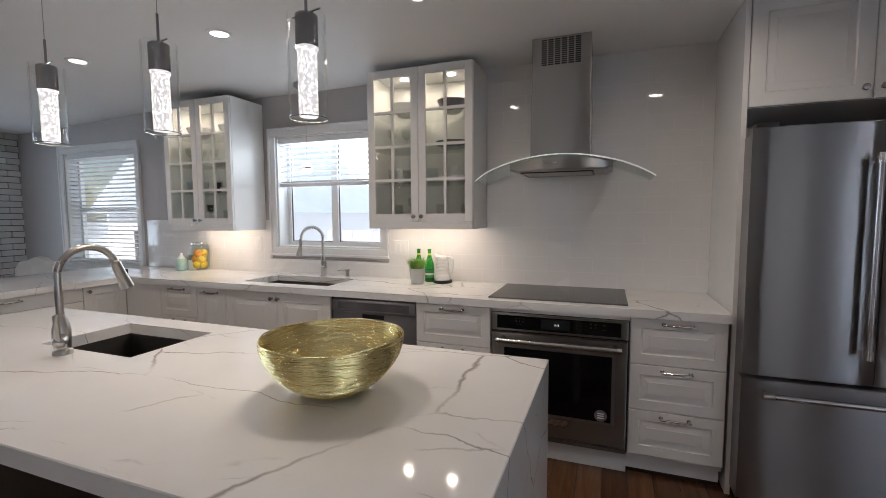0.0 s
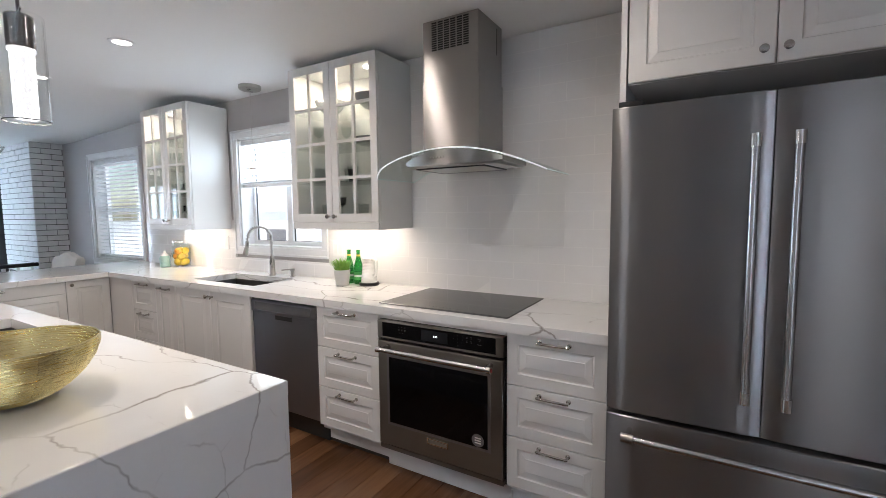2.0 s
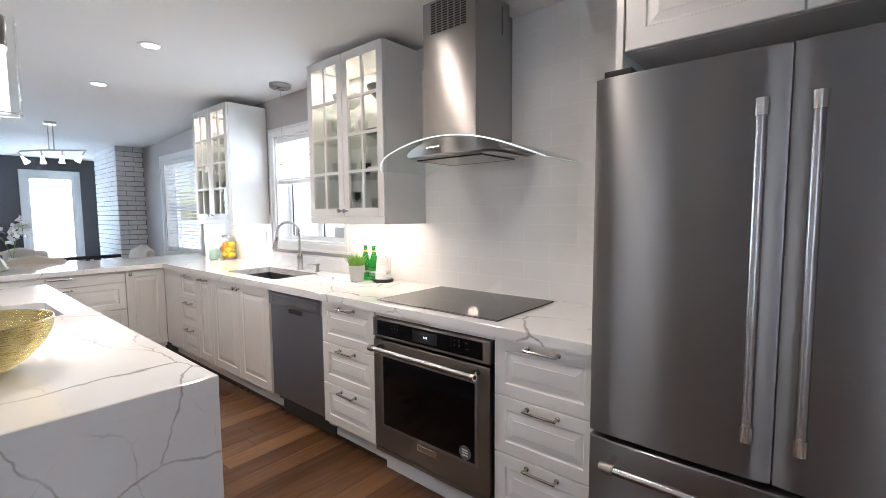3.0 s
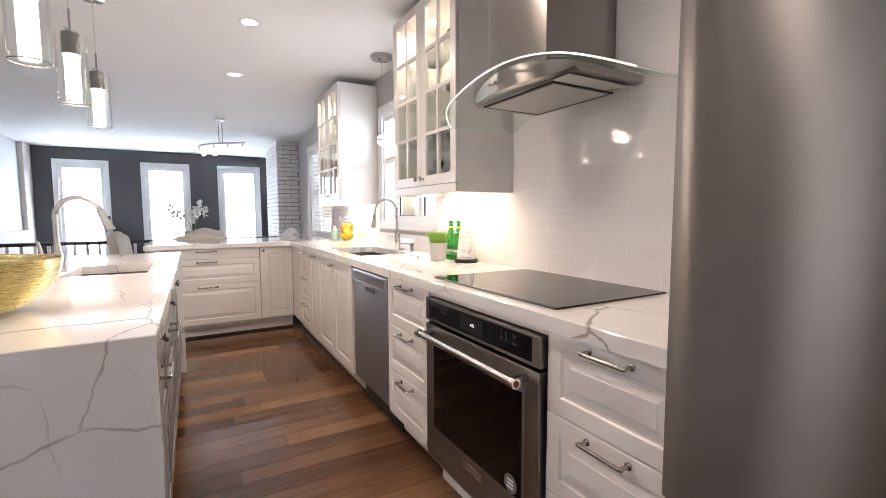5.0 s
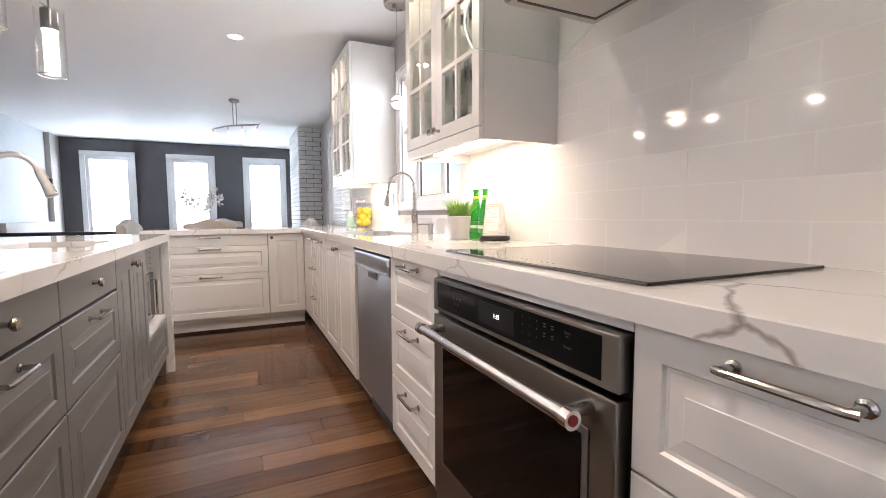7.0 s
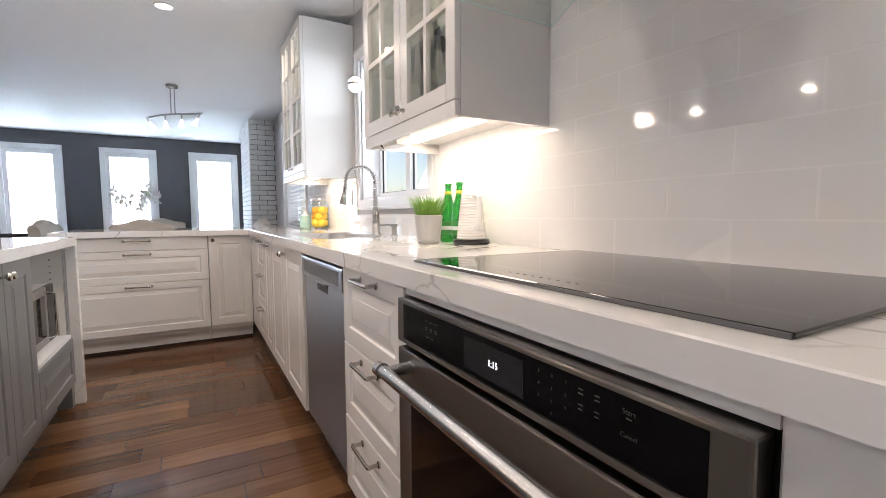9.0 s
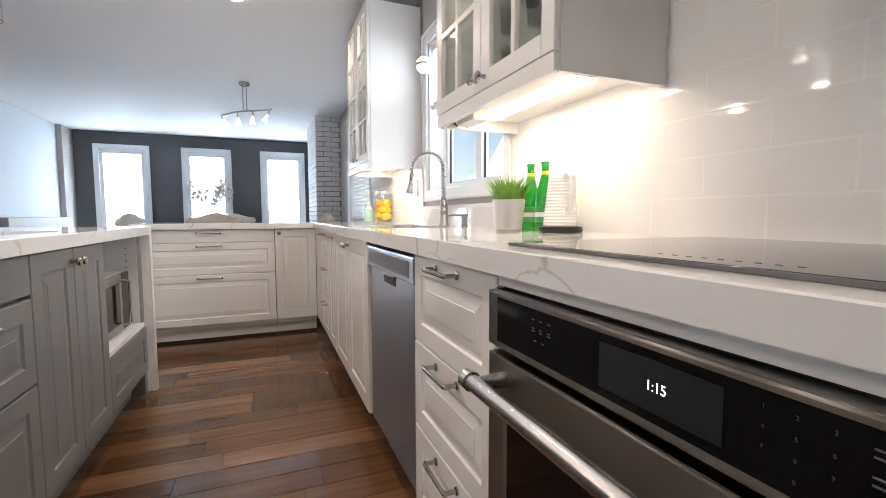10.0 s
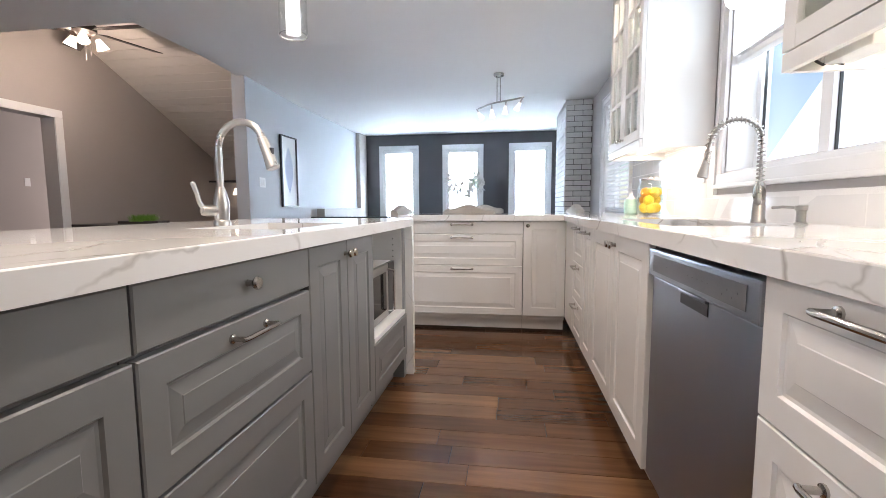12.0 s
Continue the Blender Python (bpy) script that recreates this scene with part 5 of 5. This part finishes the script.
part("neck", lathe([(0.036, 0.108), (0.018, 0.128), (0.012, 0.14), (0.013, 0.155), (0, 0.156)], 26), M_WHITE, sb, "white glazed neck")
sg = thing("succulent", pose(-2.705, 4.765, 0.9155), "small dark green potted succulent behind the jar", "plant")
part("pot", lathe([(0, 0), (0.032, 0), (0.038, 0.09), (0.034, 0.09), (0, 0.08)], 20), M_WHITE, sg)
tagged(part("leaves", grass_bm(90, 0.03, 0.07, 0.8, 5), varied("dark green leaves", (0.03, 0.09, 0.03), (0.06, 0.14, 0.05), 0.5, 40, 90, 0), sg, at=pose(0, 0, 0.08)), kind="stuff")
for x, z, wd in ((-2.03, 1.155, 0.075), (-0.66, 1.145, 0.118)):
    o = thing("outlet_plate", pose(x, 4.8662, z), "white wall outlet plate on the tiles", "outlet", "wall outlets")
    part("plate", boxed(-wd / 2, wd / 2, -0.008, -0.001, -0.058, 0.058, bevel=0.003), M_TRIM, o, smooth=False)
    for k in range(1 if wd < 0.1 else 2):
        part("rocker", boxed(-wd / 2 + 0.02 + 0.045 * k, -wd / 2 + 0.054 + 0.045 * k, -0.011, -0.0082, -0.034, 0.034, bevel=0.002), M_WHITE, o, smooth=False)

tf = thing("light_transformer", pose(-0.60, 4.60, 1.316), "small white transformer box with loose wires under the cabinet", "transformer")
part("box", boxed(-0.07, 0.07, -0.03, 0.03, -0.012, 0.032, bevel=0.004), M_WHITE, tf, smooth=False)
for k, y in enumerate((-0.012, 0.0, 0.012)):
    part("wire", tube([(-0.065, y, 0.006), (-0.085, y * 1.8, -0.008), (-0.105, y - 0.012, 0.006), (-0.128, y * 2, 0.032)], 0.0036, 8), M_BLACK if k != 1 else M_WHITE, tf)

# ---- dining corner ----
tb = thing("dining_table", pose(-4.55, 3.60, 0), "dark wood dining table beyond the peninsula", "table")
part("tabletop", boxed(-0.42, 0.42, -0.55, 0.55, 0.715, 0.75, bevel=0.005), M_DARKWOOD, tb, smooth=False)
for x in (-0.36, 0.36):
    for y in (-0.48, 0.48):
        part("leg", boxed(x - 0.035, x + 0.035, y - 0.035, y + 0.035, 0, 0.714, bevel=0.004), M_DARKWOOD, tb, smooth=False)


def dining_chair(at):
    c = thing("dining_chair", at, "beige upholstered dining chair with a camel-back top", "chair", "dining chairs")
    part("seat", boxed(-0.25, 0.25, -0.25, 0.22, 0.40, 0.50, bevel=0.025, segments=3), M_FABRIC, c)
    bm = bmesh.new()
    n = 20
    rows = []
    for k in range(n + 1):
        x = -0.25 + 0.5 * k / n
        top = 0.955 + 0.045 * (0.5 + 0.5 * math.cos(math.pi * min(1, abs(x) / 0.19))) - 0.02 * max(0, (abs(x) - 0.22) / 0.03)
        ring = [bm.verts.new((x, y + 0.16 * (z - 0.45), z)) for y, z in ((0.16, 0.45), (0.155, top - 0.03), (0.17, top - 0.006), (0.205, top), (0.24, top - 0.008), (0.25, top - 0.03), (0.24, 0.45))]
        rows.append(ring)
    for a, b in zip(rows, rows[1:]):
        for k in range(7):
            bm.faces.new((a[k], b[k], b[(k + 1) % 7], a[(k + 1) % 7]))
    bm.faces.new(rows[0])
    bm.faces.new(rows[-1][::-1])
    bmesh.ops.recalc_face_normals(bm, faces=bm.faces)
    part("backrest", bm, M_FABRIC, c)
    for x in (-0.21, 0.21):
        for y in (-0.21, 0.19):
            part("leg", tube([(x, y, 0), (x, y, 0.40)], [0.014, 0.022], 8), M_DARKWOOD, c)
    return c


ch = dining_chair(pose(-4.10, 3.46, 0, 0, 0, -90))
copy_thing(ch, pose(-5.02, 3.53, 0, 0, 0, 90))
copy_thing(ch, pose(-4.45, 2.90, 0, 0, 0, 172))
copy_thing(ch, pose(-4.55, 4.30, 0, 0, 0, 5))
vs = thing("orchid", pose(-4.55, 3.40, 0.7505), "white orchid in a pale vase on the dining table", "flowers")
part("vase", lathe([(0, 0), (0.05, 0), (0.06, 0.02), (0.05, 0.14), (0.035, 0.18), (0, 0.17)], 20), M_WHITE, vs)
petal = bmesh.new()
pr = random.Random(3)
for s in range(3):
    a0 = 2.1 * s + 0.4
    pts = [(0, 0, 0.16), (0.04 * math.cos(a0), 0.05 * math.sin(a0), 0.34), (0.10 * math.cos(a0), 0.14 * math.sin(a0), 0.51), (0.14 * math.cos(a0), 0.24 * math.sin(a0), 0.53)]
    part("stem", tube(pts, 0.003, 6), M_GRASS, vs)
    for f_ in range(9):
        u = f_ / 8
        c0 = Vector((0.05 + 0.10 * u, 0, 0)).x
        centre = Vector((c0 * math.cos(a0) + pr.uniform(-.03, .03), (0.06 + 0.18 * u) * math.sin(a0) + pr.uniform(-.05, .05), 0.42 + 0.12 * u + pr.uniform(-.06, .06)))
        for q in range(5):
            rot = Euler((pr.uniform(0, 6), pr.uniform(0, 6), pr.uniform(0, 6))).to_matrix()
            vv = [petal.verts.new(centre + rot @ Vector(p)) for p in ((0, 0, 0), (0.028, 0.020, 0.008), (0.058, 0, 0), (0.028, -0.020, 0.008))]
            petal.faces.new(vv)
tagged(part("petals", petal, M_WHITE, vs, "white orchid petals"), kind="stuff")
rl = thing("stair_railing", pose(-5.40, 1.09, 0), "black handrail on white balusters above the stairs", "railing")
part("handrail", boxed(-0.03, 0.03, 0, 3.46, 0.80, 0.845, bevel=0.01), M_BLACK, rl, smooth=False)
part("bottom_rail", boxed(-0.02, 0.02, 0, 3.46, 0.05, 0.085), M_TRIM, rl, smooth=False)
bal = mesh_of("baluster", boxed(-0.016, 0.016, -0.016, 0.016, 0.085, 0.80), M_TRIM)
for k in range(27):
    share("baluster", bal, rl, pose(0, 0.07 + 0.128 * k, 0))

# ---- living room side ----
dt = thing("door_1", pose(-3.34, -1.08, 0), "white-trimmed open doorway to a hall", "doorway", kind="structure")
for p in ((-0.40 - 0.085, -0.40, 0, 1.97), (0.40, 0.485, 0, 1.97), (-0.485, 0.485, 1.9705, 2.055)):
    part("door_trim", boxed(p[0], p[1], 0.001, 0.02, p[2], p[3], bevel=0.004), M_TRIM, dt, smooth=False)
sw = thing("light_switch", pose(-4.54, -2.499, 1.33), "white light switch on the hallway wall", "switch")
part("plate", boxed(-0.035, 0.035, 0, 0.006, -0.055, 0.055, bevel=0.002), M_TRIM, sw, smooth=False)
pc = thing("framed_picture", pose(-4.79, 1.081, 1.424), "black-framed print with a pale blue feather shape", "picture")
bm = bmesh.new()
for q in ((-0.20, -0.185, -0.44, 0.44), (0.185, 0.20, -0.44, 0.44)):
    box(bm, q[0], q[1], 0, 0.03, q[2], q[3])
for q in ((-0.44, -0.425), (0.425, 0.44)):
    box(bm, -0.185, 0.185, 0, 0.03, *q)
part("frame", bm, M_BLACK, pc, smooth=False)
part("print", boxed(-0.185, 0.185, 0.002, 0.012, -0.425, 0.425), M_WHITE, pc, "white print", smooth=False)
bm = bmesh.new()
for k in range(26):
    z = -0.28 + 0.022 * k
    l = 0.105 * math.sin(math.pi * (k + 1) / 27)
    for s in (-1, 1):
        v = [bm.verts.new((x, 0.0128, y)) for x, y in ((0, z), (s * l, z + 0.03), (s * l, z + 0.040), (0, z + 0.012))]
        bm.faces.new(v if s < 0 else v[::-1])
part("feather", bm, varied("blue ink", (0.10, 0.16, 0.36), (0.22, 0.30, 0.50), 0.7, 30, 90, 0), pc, "pale blue feather shape")
sw = thing("light_switch", pose(-4.18, 1.081, 1.26), "white double light switch beside the picture", "switch")
part("plate", boxed(-0.06, 0.06, 0, 0.006, -0.055, 0.055, bevel=0.002), M_TRIM, sw, smooth=False)
for s in (-0.028, 0.028):
    part("rocker", boxed(s - 0.016, s + 0.016, 0.006, 0.009, -0.033, 0.033), M_WHITE, sw, smooth=False)
tagged(part("wall_ledge", boxed(-7.34, -5.6, 1.081, 1.20, -1.2, 0.955, bevel=0.004), M_TAN, smooth=False), "low taupe ledge along the pale wall", "ledge", kind="structure")
fan = thing("ceiling_fan", pose(-3.40, -0.25, 2.71), "dark bladed ceiling fan with lit glass shades", "ceiling fan")
part("downrod", tube([(0, 0, 0.05), (0, 0, 0.60)], 0.012), M_DARKWOOD, fan)
part("motor", lathe([(0, -0.05), (0.06, -0.05), (0.10, -0.02), (0.10, 0.04), (0.05, 0.07), (0, 0.07)], 24), M_DARKWOOD, fan)
for k in range(5):
    a = 72 * k + 20
    bl = part("blade", boxed(0.16, 0.72, -0.078, 0.078, -0.004, 0.004, bevel=0.003), M_DARKWOOD, fan, at=pose(0, 0, 0, 0, 0, a) @ pose(0, 0, 0, 14, 0, 0))
    part("bracket", boxed(0.08, 0.20, -0.02, 0.02, -0.010, -0.0045), M_NICKEL, bl, smooth=False)
for k in range(3):
    a = radians(120 * k + 40)
    part("shade", lathe([(0.02, 0.0), (0.03, -0.03), (0.055, -0.10), (0.052, -0.10), (0.025, -0.03), (0, -0.01)], 18), M_FANGLASS, fan, "lit frosted shade", at=pose(0.11 * math.cos(a), 0.11 * math.sin(a), -0.06) @ pose(0, 0, 0, 25 * math.sin(a), -25 * math.cos(a), 0))
for x, l in ((0.03, 0.30), (-0.03, 0.25)):
    part("pull_chain", tube([(x, 0.03, -0.05), (x, 0.03, -l)], 0.0015, 5), M_DARKWOOD, fan)
lamp = new("fan_light", bpy.data.lights.new("fan_light", "POINT"))
lamp.data.energy, lamp.data.color, lamp.data.shadow_soft_size = 17, (1, 0.86, 0.72), 0.1
lamp.location = (-3.40, -0.25, 2.48)
cs = thing("console_table", pose(-3.0, 0.62, 0), "dark wooden console table in the living room", "table")
part("tabletop", boxed(-0.18, 0.18, -0.55, 0.55, 0.81, 0.84, bevel=0.004), M_DARKWOOD, cs, smooth=False)
for x in (-0.15, 0.15):
    for y in (-0.5, 0.5):
        part("leg", boxed(x - 0.02, x + 0.02, y - 0.02, y + 0.02, 0, 0.8095), M_DARKWOOD, cs, smooth=False)
ty = thing("grass_tray", pose(-3.0, 0.62, 0.8405), "low tray of green grass on the console table", "plant")
part("tray", boxed(-0.07, 0.07, -0.2, 0.2, 0, 0.025, bevel=0.006), M_DARKWOOD, ty, smooth=False)
tagged(part("grass", grass_bm(500, 0.11, 0.07, 0.5, 9), M_GRASS, ty, at=pose(0, 0, 0.02)), kind="stuff")
sh = thing("wall_shelf", pose(-6.36, -0.80, 1.39), "black shelf on the low wall", "shelf")
part("board", boxed(0.0, 0.20, -0.23, 0.23, 0, 0.03), M_BLACK, sh, smooth=False)
lp = thing("wall_lamp", pose(-6.25, -0.60, 1.19), "small lit wall lamp under the shelf", "lamp")
part("shade", lathe([(0.03, 0.10), (0.06, 0), (0.057, 0), (0.027, 0.10)], 16), M_FANGLASS, lp, "lit frosted shade")
part("arm", tube([(-0.11, 0, 0.12), (0, 0, 0.12), (0, 0, 0.10)], 0.008, 8), M_BLACK, lp)

# ---- bricks, tiles and boards ----
column = structure("brick_column", boxed(-6.5, -5.412, 4.572, 4.884, -1.2, LOW_CEIL - 0.001), M_JOINT, "white painted brick chimney breast", "column")


def chip(sx, sy, sz, b=0.0025):
    """A low-poly block with eased front edges."""
    return mesh_of("brick", box(bmesh.new(), -sx / 2, sx / 2, -sy / 2, sy / 2, -sz / 2, sz / 2, bevel=b, segments=1), M_BRICK)


BH, BL, GAP = 0.060, 0.205, 0.0075
br = random.Random(11)
cache = {}


def brick_run(face, u0, u1, z, odd):
    u = u0 - (BL / 2 if odd else 0)
    while u < u1 - 0.02:
        a, b = max(u, u0), min(u + BL, u1)
        if b - a > 0.03:
            l = round(b - a, 3)
            key_ = (face, l)
            if key_ not in cache:
                cache[key_] = chip(0.02, l, BH) if face == "x" else chip(l, 0.02, BH)
            d = br.uniform(-0.002, 0.002)
            share("brick", cache[key_], column, pose(-5.405 + d, (a + b) / 2, z) if face == "x" else pose((a + b) / 2, 4.565 + d, z))
        u += BL + GAP


for r in range(24):
    z = LOW_CEIL - 0.035 - r * (BH + GAP)
    brick_run("x", 4.557, 4.884, z, r % 2)
    brick_run("y", -6.5, -5.396, z, r % 2 == 0)

splash = structure("backsplash", boxed(-3.40, 1.376, 4.8665, 4.8848, 0.915, 1.013), M_GROUT, "white glossy tile backsplash", "backsplash")
splash_parts = bmesh.new()
for a, b, lo, hi in ((-3.40, -1.902, 1.013, 1.36), (-0.768, 1.376, 1.013, CEIL - 0.001), (-1.902, -0.768, 0.9155, 1.03)):
    box(splash_parts, a, b, 4.8668, 4.8846, lo, hi)
part("grout_bed", splash_parts, M_GROUT, splash, smooth=False)
tcache = {}


def tile(x0, x1, z0, z1):
    k = (round(x1 - x0, 3), round(z1 - z0, 3))
    if k[0] < 0.01 or k[1] < 0.01:
        return
    if k not in tcache:
        bm = bmesh.new()
        w_, h_ = k[0] / 2, k[1] / 2
        a = [bm.verts.new(p) for p in ((-w_, 0.004, -h_), (w_, 0.004, -h_), (w_, 0.004, h_), (-w_, 0.004, h_))]
        i = 0.002
        b = [bm.verts.new(p) for p in ((-w_ + i, -0.0018, -h_ + i), (w_ - i, -0.0018, -h_ + i), (w_ - i, -0.0018, h_ - i), (-w_ + i, -0.0018, h_ - i))]
        for j in range(4):
            bm.faces.new((a[j], a[(j + 1) % 4], b[(j + 1) % 4], b[j]))
        bm.faces.new(b)
        tcache[k] = mesh_of("tile", bm, M_TILE)
    o = share("tile", tcache[k], splash, pose((x0 + x1) / 2, 4.8682, (z0 + z1) / 2, br.uniform(-0.12, 0.12), 0, br.uniform(-0.06, 0.06)))


TW, TH = 0.299, 0.0982
for r in range(15):
    z0 = 0.915 + r * TH
    z1 = min(z0 + TH - 0.0016, CEIL - 0.002)
    spans = [(-3.40, 1.376)] if r == 0 else [(-3.40, -1.904), (-0.766, 1.376)] if r < 5 else [(-0.766, 1.376)]
    if 1 <= r < 5 and z0 < 1.028:
        spans = [(-3.40, -1.904), (-0.766, 1.376)]
    for a, b in spans:
        hi = min(z1, 1.36) if b < 0 and r else z1
        x = 0.269 - TW * 14 + (TW / 2 if r % 2 else 0)
        while x < b:
            if x + TW > a:
                tile(max(x, a) + 0.0008, min(x + TW, b) - 0.0008, z0, hi)
            x += TW

floor = structure("floor", boxed(-5.45, 3.5, -1.08, 4.885, -0.0118, -0.0035), M_DARKWOOD, "glossy walnut plank floor", "floor")
pw = 0.125
fr2 = random.Random(21)
rest, pcache = bmesh.new(), {}
count = 0


def plank_bm(bm, x0, x1, y0, y1):
    v = [bm.verts.new(p) for p in ((x0, y0, -0.003), (x1, y0, -0.003), (x1, y1, -0.003), (x0, y1, -0.003))]
    i = 0.0012
    t = [bm.verts.new(p) for p in ((x0 + i, y0 + i, 0), (x1 - i, y0 + i, 0), (x1 - i, y1 - i, 0), (x0 + i, y1 - i, 0))]
    for j in range(4):
        bm.faces.new((v[j], v[(j + 1) % 4], t[(j + 1) % 4], t[j]))
    bm.faces.new(t)


col = 0
x = -5.45
while x < 3.5 - 0.01:
    y = -1.08 - fr2.uniform(0, 0.8)
    while y < 4.885:
        l = fr2.choice((0.35, 0.5, 0.65, 0.8, 1.0, 1.2))
        a, b = max(y, -1.08), min(y + l, 4.885)
        if b - a > 0.02:
            near = -3.1 < x < 2.0 and b > 3.0 and a < 4.45 and count < 300
            if near:
                k = round(b - a, 2)
                if k not in pcache:
                    q = bmesh.new()
                    plank_bm(q, 0, pw - 0.0012, 0, k - 0.0012)
                    pcache[k] = mesh_of("plank", q, M_BOARD)
                share("plank", pcache[k], floor, pose(x, a, 0))
                count += 1
            else:
                plank_bm(rest, x, x + pw - 0.0012, a, b - 0.0012)
        y += l
    x += pw
tagged(part("far_planks", rest, M_BOARD, floor, smooth=False), kind="stuff")
